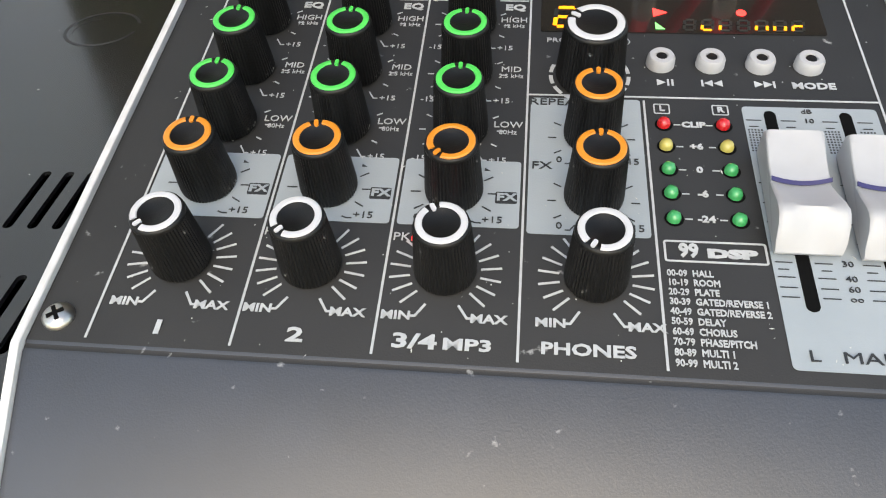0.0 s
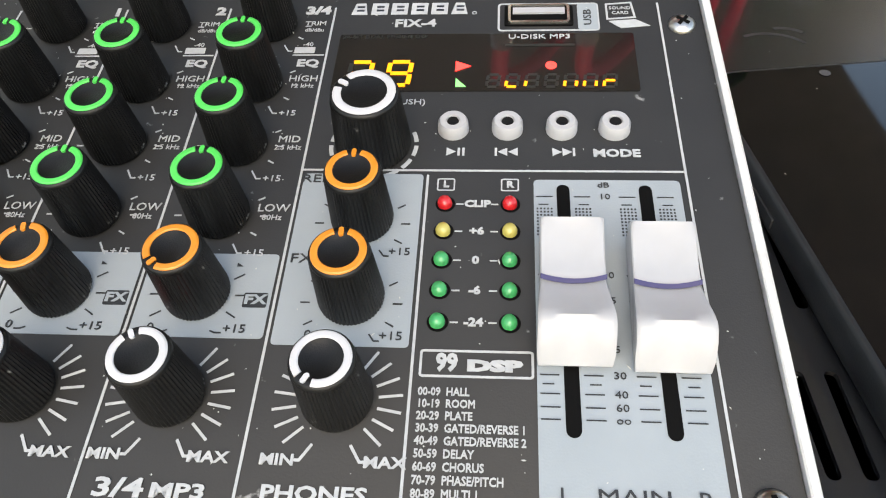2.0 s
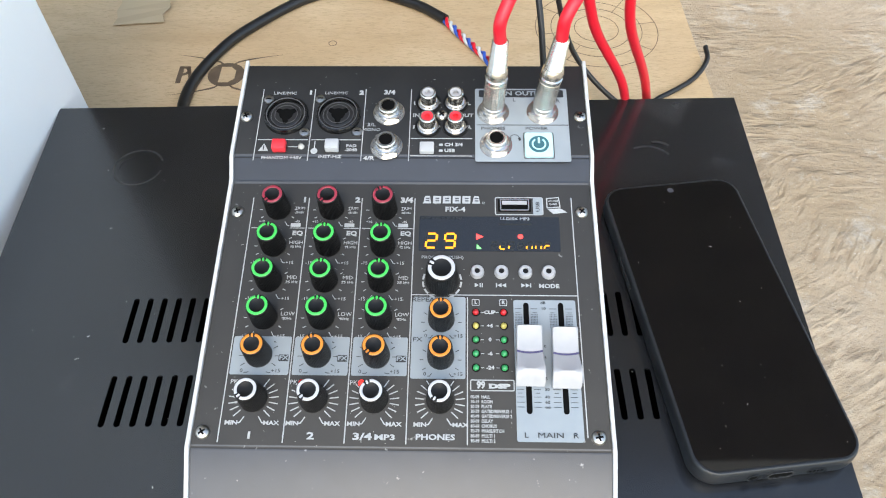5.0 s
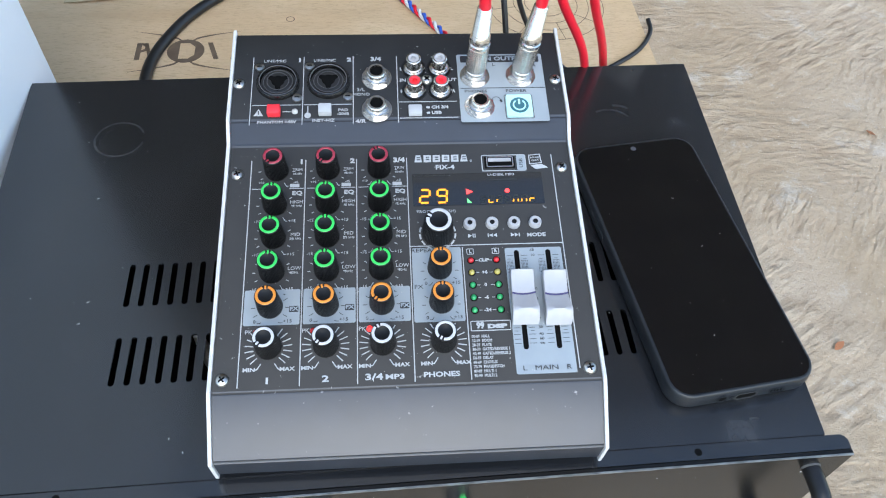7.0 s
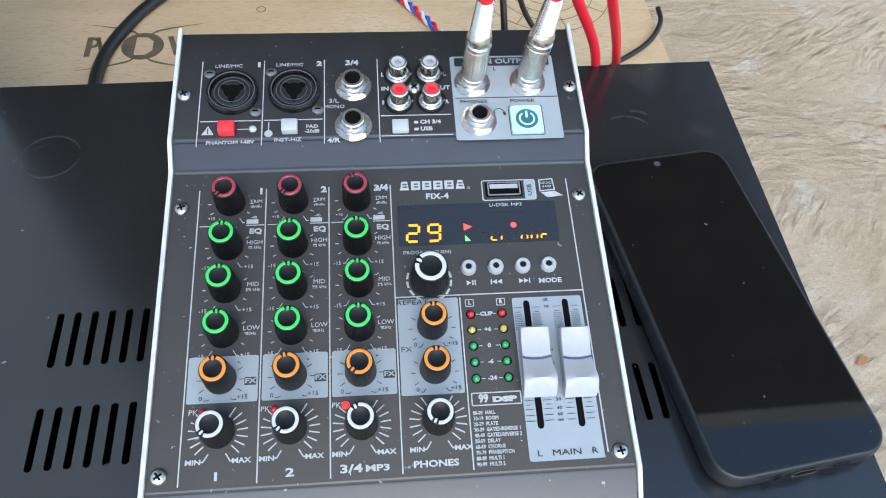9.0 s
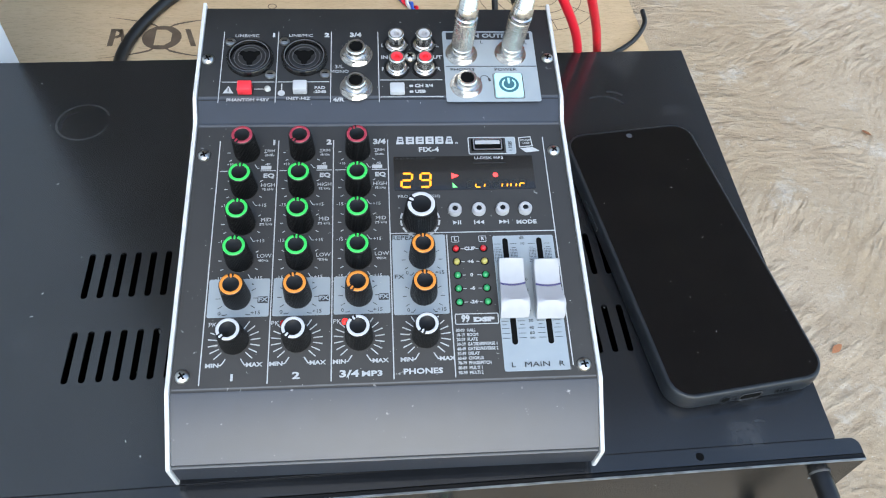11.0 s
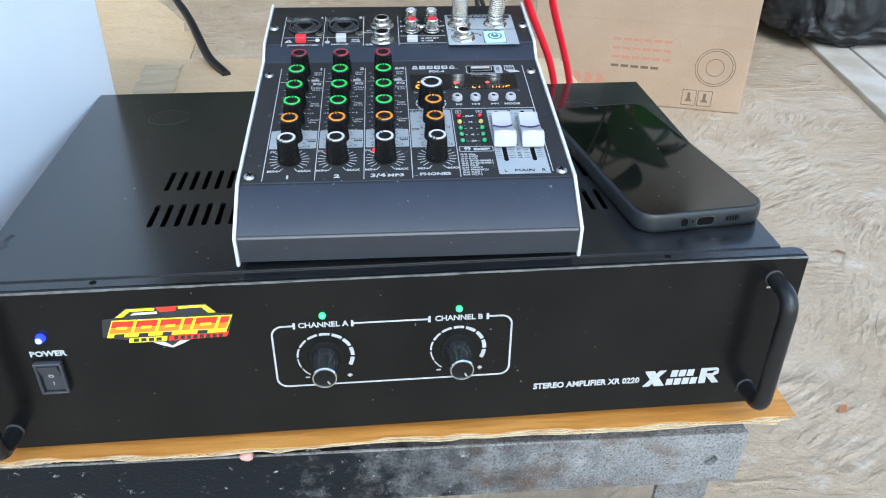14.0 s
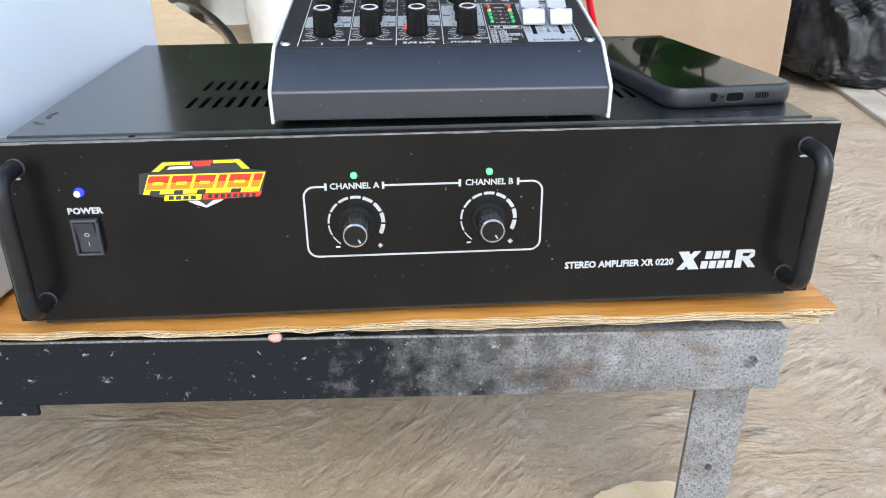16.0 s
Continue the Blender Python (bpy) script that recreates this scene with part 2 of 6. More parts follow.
def layered(name, base, spots, rough, bumps, streak=None, metal=0.0):
    """A material of several noises: spots are (colour, scale, from, to, stretch), laid over base in turn."""
    m = bpy.data.materials.new(name)
    m.use_nodes = True
    n, l = m.node_tree.nodes, m.node_tree.links
    b = n["Principled BSDF"]
    b.inputs["Roughness"].default_value, b.inputs["Metallic"].default_value = rough, metal
    tc = n.new("ShaderNodeTexCoord")
    rgb = n.new("ShaderNodeRGB")
    rgb.outputs[0].default_value = (*base, 1)
    last = rgb.outputs[0]
    for col, scale, lo, hi, stretch in spots:
        mp = n.new("ShaderNodeMapping")
        mp.vector_type = "TEXTURE"
        mp.inputs["Scale"].default_value = [1 / k for k in stretch[:3]]
        mp.inputs["Rotation"].default_value = (0, 0, stretch[3] if len(stretch) > 3 else 0)
        l.new(tc.outputs["Object"], mp.inputs["Vector"])
        t = n.new("ShaderNodeTexNoise")
        t.inputs["Scale"].default_value, t.inputs["Detail"].default_value, t.inputs["Roughness"].default_value = scale, 6, 0.62
        l.new(mp.outputs[0], t.inputs["Vector"])
        r = n.new("ShaderNodeMapRange")
        r.inputs["From Min"].default_value, r.inputs["From Max"].default_value = lo, hi
        l.new(t.outputs["Fac"], r.inputs["Value"])
        mx_ = n.new("ShaderNodeMix")
        mx_.data_type = "RGBA"
        l.new(r.outputs[0], mx_.inputs["Factor"])
        l.new(last, mx_.inputs["A"])
        mx_.inputs["B"].default_value = (*col, 1)
        last = mx_.outputs["Result"]
    l.new(last, b.inputs["Base Color"])
    norm = None
    for scale, strength, dist, stretch in bumps:
        mp = n.new("ShaderNodeMapping")
        mp.vector_type = "TEXTURE"
        mp.inputs["Scale"].default_value = [1 / k for k in stretch[:3]]
        mp.inputs["Rotation"].default_value = (0, 0, stretch[3] if len(stretch) > 3 else 0)
        l.new(tc.outputs["Object"], mp.inputs["Vector"])
        t = n.new("ShaderNodeTexNoise")
        t.inputs["Scale"].default_value, t.inputs["Detail"].default_value = scale, 6
        l.new(mp.outputs[0], t.inputs["Vector"])
        bp = n.new("ShaderNodeBump")
        bp.inputs["Strength"].default_value, bp.inputs["Distance"].default_value = strength, dist
        l.new(t.outputs["Fac"], bp.inputs["Height"])
        if norm:
            l.new(norm, bp.inputs["Normal"])
        norm = bp.outputs["Normal"]
    if norm:
        l.new(norm, b.inputs["Normal"])
    return m


ONE = (1, 1, 1)
def raked_concrete():
    """Beige concrete dragged by a rough trowel: fine ridges whose direction swirls, their groove shade put into the
    colour, smooth pale patches, grit.
    """
    m = bpy.data.materials.new("raked_concrete")
    m.use_nodes = True
    n, l = m.node_tree.nodes, m.node_tree.links
    b = n["Principled BSDF"]
    b.inputs["Roughness"].default_value = 0.9
    tc = n.new("ShaderNodeTexCoord")

    def noise_of(vec, scale, detail=5, rough=0.6):
        t = n.new("ShaderNodeTexNoise")
        t.inputs["Scale"].default_value, t.inputs["Detail"].default_value, t.inputs["Roughness"].default_value = scale, detail, rough
        l.new(vec, t.inputs["Vector"])
        return t.outputs["Fac"]

    def ramp(val, lo, hi, a=0.0, c=1.0):
        r = n.new("ShaderNodeMapRange")
        for k, v in zip(("From Min", "From Max", "To Min", "To Max"), (lo, hi, a, c)):
            r.inputs[k].default_value = v
        l.new(val, r.inputs["Value"])
        return r.outputs[0]

    def times(a, c):
        q = n.new("ShaderNodeMath")
        q.operation = "MULTIPLY"
        l.new(a, q.inputs[0])
        l.new(c, q.inputs[1])
        return q.outputs[0]

    def over(below, col, fac):
        q = n.new("ShaderNodeMix")
        q.data_type = "RGBA"
        l.new(fac, q.inputs["Factor"])
        if isinstance(below, tuple):
            q.inputs["A"].default_value = (*below, 1)
        else:
            l.new(below, q.inputs["A"])
        q.inputs["B"].default_value = (*col, 1)
        return q.outputs["Result"]

    def blend(a, c, fac):
        q = n.new("ShaderNodeMix")
        q.data_type = "FLOAT"
        l.new(fac, q.inputs["Factor"])
        l.new(a, q.inputs["A"])
        l.new(c, q.inputs["B"])
        return q.outputs["Result"]

    def raked(angle, scale, stretch, detail=5, rough=0.62):
        mp = n.new("ShaderNodeMapping")
        mp.vector_type = "TEXTURE"
        mp.inputs["Rotation"].default_value = (0, 0, angle)
        mp.inputs["Scale"].default_value = (1 / stretch, 1, 1)
        l.new(P, mp.inputs["Vector"])
        ridges = noise_of(mp.outputs[0], scale, detail, rough)
        ridges.node.inputs["Distortion"].default_value = 0.5
        return ridges

    P = tc.outputs["Object"]
    patch_a = ramp(noise_of(P, 3.1, 3, 0.5), 0.45, 0.53)
    off = n.new("ShaderNodeVectorMath")
    off.operation = "ADD"
    off.inputs[1].default_value = (3.7, 1.3, 0.0)
    l.new(P, off.inputs[0])
    patch_b = ramp(noise_of(off.outputs["Vector"], 2.6, 3, 0.5), 0.50, 0.58)
    streak = blend(blend(raked(0.52, 88, 0.30, 2, 0.5), raked(-0.10, 88, 0.30, 2, 0.5), patch_a), raked(0.95, 88, 0.30, 2, 0.5), patch_b)
    broad = blend(blend(raked(0.52, 36, 0.36, 2, 0.5), raked(-0.10, 36, 0.36, 2, 0.5), patch_a), raked(0.95, 36, 0.36, 2, 0.5), patch_b)
    rakes = ramp(noise_of(P, 7, 4, 0.6), 0.38, 0.62, 0.15, 1.0)
    c = over((0.40, 0.31, 0.21), (0.475, 0.385, 0.285), ramp(noise_of(P, 4.5), 0.4, 0.62))
    c = over(c, (0.31, 0.225, 0.14), ramp(noise_of(P, 9), 0.50, 0.7, 0, 0.7))
    # relief shading painted in: grooves darkened, ridge tops paled, along the bump noises
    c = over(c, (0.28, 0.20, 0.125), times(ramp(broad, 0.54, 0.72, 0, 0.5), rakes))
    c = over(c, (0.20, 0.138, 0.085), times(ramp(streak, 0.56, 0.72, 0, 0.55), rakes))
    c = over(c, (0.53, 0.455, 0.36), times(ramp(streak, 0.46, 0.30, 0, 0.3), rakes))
    c = over(c, (0.53, 0.48, 0.41), ramp(noise_of(P, 13, 7, 0.72), 0.56, 0.66, 0, 0.7))
    c = over(c, (0.27, 0.20, 0.13), ramp(noise_of(P, 170, 5, 0.7), 0.55, 0.68, 0, 0.55))
    c = over(c, (0.58, 0.53, 0.46), ramp(noise_of(P, 330, 3), 0.62, 0.69, 0, 0.7))
    c = over(c, (0.15, 0.11, 0.08), ramp(noise_of(P, 260, 3), 0.68, 0.73, 0, 0.8))
    l.new(c, b.inputs["Base Color"])
    last = None
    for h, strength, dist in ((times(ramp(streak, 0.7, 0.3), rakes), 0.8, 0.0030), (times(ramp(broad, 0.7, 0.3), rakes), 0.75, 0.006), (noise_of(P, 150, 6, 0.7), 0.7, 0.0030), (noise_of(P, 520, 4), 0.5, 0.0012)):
        bp = n.new("ShaderNodeBump")
        bp.inputs["Strength"].default_value, bp.inputs["Distance"].default_value = strength, dist
        l.new(h, bp.inputs["Height"])
        if last:
            l.new(last, bp.inputs["Normal"])
        last = bp.outputs["Normal"]
    l.new(last, b.inputs["Normal"])
    return m


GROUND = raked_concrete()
KRAFT = layered("kraft_board", (0.54, 0.385, 0.225), [((0.60, 0.445, 0.275), 9, 0.4, 0.65, ONE), ((0.45, 0.31, 0.17), 3, 0.55, 0.75, (1, 4, 1)), ((0.42, 0.3, 0.17), 160, 0.5, 0.7, (1, 5, 1))],
                0.75, [(4, 0.4, 0.02, (1, 3, 1)), (300, 0.15, 0.001, ONE)])
CARTON_BOARD = layered("carton_board", (0.325, 0.228, 0.152), [((0.365, 0.262, 0.182), 7, 0.4, 0.65, ONE), ((0.28, 0.195, 0.13), 150, 0.5, 0.7, (6, 6, 1))], 0.78, [(5, 0.4, 0.02, ONE), (300, 0.15, 0.001, ONE)])
KRAFT_EDGE = layered("kraft_edge", (0.56, 0.45, 0.3), [((0.4, 0.29, 0.17), 120, 0.45, 0.7, ONE)], 0.85, [(500, 0.4, 0.001, ONE)])
ORANGE_BOARD = layered("varnished_orange_board", (0.5, 0.215, 0.045), [((0.58, 0.28, 0.07), 8, 0.4, 0.65, (1, 6, 1)), ((0.33, 0.13, 0.03), 20, 0.55, 0.75, (0.6, 8, 1))],
                       0.38, [(12, 0.5, 0.006, (0.6, 5, 1))])
WORN_STEEL = layered("worn_steel", (0.20, 0.205, 0.21), [((0.29, 0.295, 0.30), 22, 0.42, 0.62, ONE), ((0.13, 0.09, 0.065), 26, 0.50, 0.64, (0.6, 1, 1)), ((0.10, 0.085, 0.075), 520, 0.50, 0.66, ONE), ((0.045, 0.040, 0.038), 420, 0.60, 0.64, ONE), ((0.05, 0.046, 0.045), 1500, 0.53, 0.62, ONE), ((0.40, 0.40, 0.39), 700, 0.58, 0.68, ONE)],
                     0.55, [(420, 0.6, 0.0012, ONE), (90, 0.3, 0.002, ONE)], metal=0.2)


def bench_paint():
    """Black paint that has worn away to bare steel along the bar, with chips."""
    m = WORN_STEEL.copy()
    m.name = "chipped_black_paint_on_steel"
    n, l = m.node_tree.nodes, m.node_tree.links
    b = n["Principled BSDF"]
    steel = b.inputs["Base Color"].links[0].from_socket
    tc = n.new("ShaderNodeTexCoord")
    sx = n.new("ShaderNodeSeparateXYZ")
    l.new(tc.outputs["Object"], sx.inputs[0])
    t = n.new("ShaderNodeTexNoise")
    t.inputs["Scale"].default_value, t.inputs["Detail"].default_value, t.inputs["Roughness"].default_value = 45, 10, 0.75
    l.new(tc.outputs["Object"], t.inputs["Vector"])
    a = n.new("ShaderNodeMath")
    a.operation = "MULTIPLY_ADD"
    a.inputs[1].default_value = 2.2
    l.new(sx.outputs["X"], a.inputs[0])
    l.new(t.outputs["Fac"], a.inputs[2])
    r = n.new("ShaderNodeMapRange")
    r.inputs["From Min"].default_value, r.inputs["From Max"].default_value = 0.42, 0.82
    l.new(a.outputs[0], r.inputs["Value"])
    c = n.new("ShaderNodeTexNoise")
    c.inputs["Scale"].default_value, c.inputs["Detail"].default_value, c.inputs["Roughness"].default_value = 105, 6, 0.72
    l.new(tc.outputs["Object"], c.inputs["Vector"])
    cr = n.new("ShaderNodeMapRange")
    cr.inputs["From Min"].default_value, cr.inputs["From Max"].default_value = 0.61, 0.68
    l.new(c.outputs["Fac"], cr.inputs["Value"])
    chip = n.new("ShaderNodeMix")
    chip.data_type = "RGBA"
    chip.inputs["A"].default_value, chip.inputs["B"].default_value = (0.006, 0.0076, 0.0105, 1), (0.34, 0.36, 0.38, 1)
    l.new(cr.outputs[0], chip.inputs["Factor"])
    mx_ = n.new("ShaderNodeMix")
    mx_.data_type = "RGBA"
    l.new(r.outputs[0], mx_.inputs["Factor"])
    l.new(chip.outputs["Result"], mx_.inputs["A"])
    l.new(steel, mx_.inputs["B"])
    l.new(mx_.outputs["Result"], b.inputs["Base Color"])
    b.inputs["Metallic"].default_value, b.inputs["Specular IOR Level"].default_value, b.inputs["Roughness"].default_value = 0.0, 0.2, 0.6
    return m


BENCH = bench_paint()


def scuffed(m, col, scale, lo, hi, amount):
    """Pale dusty scuffs with soft edges over a dark coat."""
    n, l = m.node_tree.nodes, m.node_tree.links
    b = n["Principled BSDF"]
    src = b.inputs["Base Color"].links[0].from_socket
    tc = n.new("ShaderNodeTexCoord")
    big, fine = n.new("ShaderNodeTexNoise"), n.new("ShaderNodeTexNoise")
    big.inputs["Scale"].default_value, fine.inputs["Scale"].default_value, fine.inputs["Detail"].default_value = scale, scale * 22, 6
    big.inputs["Detail"].default_value = 5
    for t in (big, fine):
        l.new(tc.outputs["Object"], t.inputs["Vector"])
    r = n.new("ShaderNodeMapRange")
    r.inputs["From Min"].default_value, r.inputs["From Max"].default_value, r.inputs["To Max"].default_value = lo, hi, amount
    l.new(big.outputs["Fac"], r.inputs["Value"])
    mul = n.new("ShaderNodeMath")
    mul.operation = "MULTIPLY"
    l.new(r.outputs[0], mul.inputs[0])
    l.new(fine.outputs["Fac"], mul.inputs[1])
    mx_ = n.new("ShaderNodeMix")
    mx_.data_type = "RGBA"
    l.new(mul.outputs[0], mx_.inputs["Factor"])
    l.new(src, mx_.inputs["A"])
    mx_.inputs["B"].default_value = (*col, 1)
    l.new(mx_.outputs["Result"], b.inputs["Base Color"])


scuffed(BLACK_STEEL, (0.3, 0.3, 0.3), 14, 0.62, 0.78, 0.35)
for dusty in (MIX_BLACK, PRINT_BLACK, PANEL_BLACK, KNOB_BLACK):
    scuffed(dusty, (0.5, 0.5, 0.5), 260, 0.7, 0.76, 0.8)

# ---- setting ----
gbm = bmesh.new()
bmesh.ops.create_grid(gbm, x_segments=2, y_segments=2, size=60)
tagged(part("ground", gbm, GROUND), "rough beige concrete ground with streaks, painted groove shade and grit", "ground", kind="structure")
tagged(part("wall_back", boxed(-6, 7, 4.2, 4.4, 0, 2.7), PLASTER), "plain weathered plaster wall behind the yard", "wall", kind="structure")
tagged(part("ledge", boxed(-6, 0.6, 3.7, 4.2, 0, 0.22, bevel=0.01), PLASTER), "low plaster ledge along the wall", "ledge", kind="structure")
tagged(part("wall_left", boxed(-3.2, -3.0, -1.0, 4.2, 0, 2.7), PLASTER), "plain weathered plaster side wall", "wall", kind="structure")
# unseen slab, added to set what the steel and the phone reflect from above
tagged(part("reflection_roof", boxed(-6, 2.2, 1.0, 4.6, 2.7, 2.85), ROOF), "unseen grey roof slab added to shape light and reflections", "roof", kind="structure")
def slab_edge(y, off):
    return (1.121 + off + (y - 1.116) * 0.225, y)


for off0, off1 in ((0.0, 0.098), (0.104, 0.9)):
    sl = prism(bmesh.new(), [slab_edge(0.55, off0), slab_edge(0.55, off1), slab_edge(2.7, off1), slab_edge(2.7, off0)], -0.01, 0.012)
    bmesh.ops.bevel(sl, geom=list(sl.edges), offset=0.002, segments=2, affect="EDGES")
    tagged(part("kerb", sl, KERB), "dusty off-white painted concrete slab set in the ground", "kerb", kind="structure")

# ---- bench ----
bench = thing("bench", "low steel angle-iron bench with worn black paint", "bench", pose(0.23, 0, 0.2495, 0, 1.6, 0) @ pose(-0.23, 0, -0.2495))


def angle_iron(name, x0, x1, y0, y1, z0, z1, t, material, parent, flip=False, label=""):
    """An L-shaped bar: an upright flange at y0 and a flat one on top."""
    bm = bmesh.new()
    if x1 - x0 >= y1 - y0:
        box(bm, x0, x1, y0, y0 + t, z0, z1, 0.0008)
        box(bm, x0 + 0.0005, x1 - 0.0005, y0 + t, y1, z1 - t, z1 - 0.0003, 0.0008)
    else:
        a = x0 if flip else x1 - t
        box(bm, a, a + t, y0, y1, z0, z1, 0.0008)
        box(bm, x0 + (t if flip else 0), x1 - (0 if flip else t), y0 + 0.0005, y1 - 0.0005, z1 - t, z1 - 0.0003, 0.0008)
    return part(name, bm, material, parent, label)


bar = angle_iron("front_bar", -0.52, 0.231, 0.0, 0.042, 0.2045, 0.2495, 0.004, BENCH, bench, label="front bar with black paint worn to grey steel")
hole = part("cutter", lathe(bmesh.new(), [(0, -0.01), (0.0050, -0.01), (0.0047, 0.01), (0, 0.01)], 20, pose(0.2085, 0.002, 0.2263, 90)), HOLE_SHADE)
cut(bar, [hole])
part("plug", lathe(bmesh.new(), [(0, 0.0), (0.0049, 0.0), (0.0052, 0.0006), (0.0046, 0.0012), (0, 0.001)], 20), WORN_STEEL, bench, "bare steel weld plug", m=pose(0.141, -0.0002, 0.2263, 90))
angle_iron("side_bar", 0.19, 0.231, 0.0455, 0.70, 0.2045, 0.2495, 0.004, WORN_STEEL, bench)
angle_iron("side_bar", -0.52, -0.48, 0.0455, 0.70, 0.2045, 0.2495, 0.004, WORN_STEEL, bench, flip=True)
angle_iron("rear_bar", -0.52, 0.231, 0.701, 0.74, 0.2045, 0.2495, 0.004, WORN_STEEL, bench)
part("gusset", boxed(-0.52, -0.240, 0.0006, 0.0036, 0.1965, 0.2043, 0.0006), BENCH, bench, "black steel plate welded under the bar")
part("worn_edge", boxed(-0.519, 0.2305, -0.0003, 0.0012, 0.2484, 0.2498, 0.0003), WORN_STEEL, bench, "bare worn top edge of the bar")
for lx, ly in ((0.179, 0.0045), (0.179, 0.66), (-0.515, 0.0045), (-0.515, 0.66)):
    lb = bmesh.new()
    zf = 0.019 if lx > 0 else 0.0
    box(lb, lx, lx + 0.037, ly, ly + 0.004, zf, 0.2455, 0.0006)
    box(lb, lx + 0.033, lx + 0.037, ly + 0.004, ly + 0.038, zf, 0.2455, 0.0006)
    leg = part("leg", lb, WORN_STEEL, bench)
    part("rivet", lathe(bmesh.new(), [(0, 0), (0.0026, 0), (0.0022, 0.0008), (0, 0.001)], 12), STEEL_DARK, leg, m=pose(lx + 0.019, ly - 0.0001, 0.137, 90))
    part("foot_plate", boxed(lx - 0.03, lx + 0.055, ly - 0.012, ly + 0.085, zf - 0.0018, zf + 0.002, 0.001), STEEL_DARK, leg, "dark steel foot plate")


def wood_disc(x, y, r):
    rnd = random.Random(5)
    out = [((r + rnd.uniform(-0.0018, 0.0018)) * math.cos(i * math.tau / 90), (r + rnd.uniform(-0.0018, 0.0018)) * math.sin(i * math.tau / 90)) for i in range(90)]
    return tagged(part("wooden_disc", prism(bmesh.new(), out, 0.0, 0.017), WOOD, m=pose(x, y, 0)), "pale sawn plywood disc under a bench leg", "disc", "discs under the bench legs")


for dx, dy in ((0.2, 0.045), (0.2, 0.70), (-0.5, 0.045), (-0.5, 0.70)):
    wood_disc(dx, dy, 0.083)

# ---- cardboard ----
def fz(x):
    """Height of the flattened box, which leans with the bench."""
    return 0.2656 + (0.23 - x) * 0.0209


def fz_front(x):
    """Height of the sheet under the amplifier."""
    return 0.2672 + (0.2 - x) * 0.0095


def board(parent, x0, x1, y0, y1, z0, z1, top, droop, seed, rise):
    """A board of double corrugated card: two liners and a fluted middle that shows along the front edge."""
    rnd = random.Random(seed)
    def sag(x, y):
        s = max(0.0, x - 0.225)
        return rise * (0.2 - x) + droop * s * s * 4 + 0.0011 * math.sin(x * 23 + seed) + 0.0006 * math.sin(x * 71 + seed * 2)
    def sheet(za, zb, inset, material, name):
        bm = bmesh.new()
        nx, ny = 60, 8
        jit = [rnd.uniform(-0.0016, 0.0012) for _ in range(nx + 1)]
        rows = []
        for z in (za, zb):
            rows.append([[bm.verts.new((x0 + (x1 - x0) * i / nx, (y0 + inset + jit[i]) if j == 0 else y0 + (y1 - y0) * (j / ny) ** 2, z + sag(x0 + (x1 - x0) * i / nx, 0))) for i in range(nx + 1)] for j in range(ny + 1)])
        for k, g in enumerate(rows):
            for j in range(ny):
                for i in range(nx):
                    f = (g[j][i], g[j][i + 1], g[j + 1][i + 1], g[j + 1][i])
                    bm.faces.new(f if k else f[::-1])
        lo, hi = rows
        for i in range(nx):
            bm.faces.new((lo[0][i], lo[0][i + 1], hi[0][i + 1], hi[0][i]))
            bm.faces.new((lo[ny][i + 1], lo[ny][i], hi[ny][i], hi[ny][i + 1]))
        for j in range(ny):
            bm.faces.new((lo[j + 1][0], lo[j][0], hi[j][0], hi[j + 1][0]))
            bm.faces.new((lo[j][nx], lo[j + 1][nx], hi[j + 1][nx], hi[j][nx]))
        return part(name, bm, material, parent)
    t = 0.0006
    sheet(z1 - t, z1, 0.0, top, "top_liner")
    sheet(z0, z0 + t, 0.001, KRAFT_EDGE, "bottom_liner")
    mid = (z0 + z1) / 2 + rnd.uniform(-0.0003, 0.0003)
    sheet(mid - 0.00025, mid + 0.00025, 0.0006, KRAFT_EDGE, "middle_liner")
    n = int((x1 - x0) / 0.0007)
    for a0, a1 in ((z0 + t, mid - 0.0003), (mid + 0.0003, z1 - t)):
        bm = bmesh.new()
        prev, ph, crush = None, rnd.uniform(0, 6), 0.5
        for i in range(n + 1):
            x = x0 + (x1 - x0) * i / n
            ph += math.tau / 7 * rnd.uniform(0.6, 1.4)
            crush = min(1.0, max(0.15, crush + rnd.uniform(-0.12, 0.12)))
            z = (a0 + a1) / 2 + (a1 - a0) * 0.42 * crush * math.sin(ph) + sag(x, 0)
            yy = y0 + 0.0006 + 0.0012 * noise.noise(Vector((x * 60, seed, a0 * 900)))
            cur = [bm.verts.new((x, yy, z - 0.00028)), bm.verts.new((x, yy, z + 0.00028)), bm.verts.new((x, y0 + 0.03, z + 0.00028)), bm.verts.new((x, y0 + 0.03, z - 0.00028))]
            if prev:
                for k in range(4):
                    bm.faces.new((prev[k], cur[k], cur[(k + 1) % 4], prev[(k + 1) % 4]))
            prev = cur
        part("fluting", bm, KRAFT_EDGE, parent)


under = thing("cardboard_sheet", "folded orange-brown corrugated cardboard sheet lying on the bench", "cardboard")
board(under, -0.40, 0.256, -0.004, 0.3, 0.2617, 0.2668, ORANGE_BOARD, -0.25, 1, 0.0095)
board(under, -0.40, 0.252, 0.0040, 0.3, 0.2538, 0.2580, KRAFT, -0.9, 4, 0.0225)

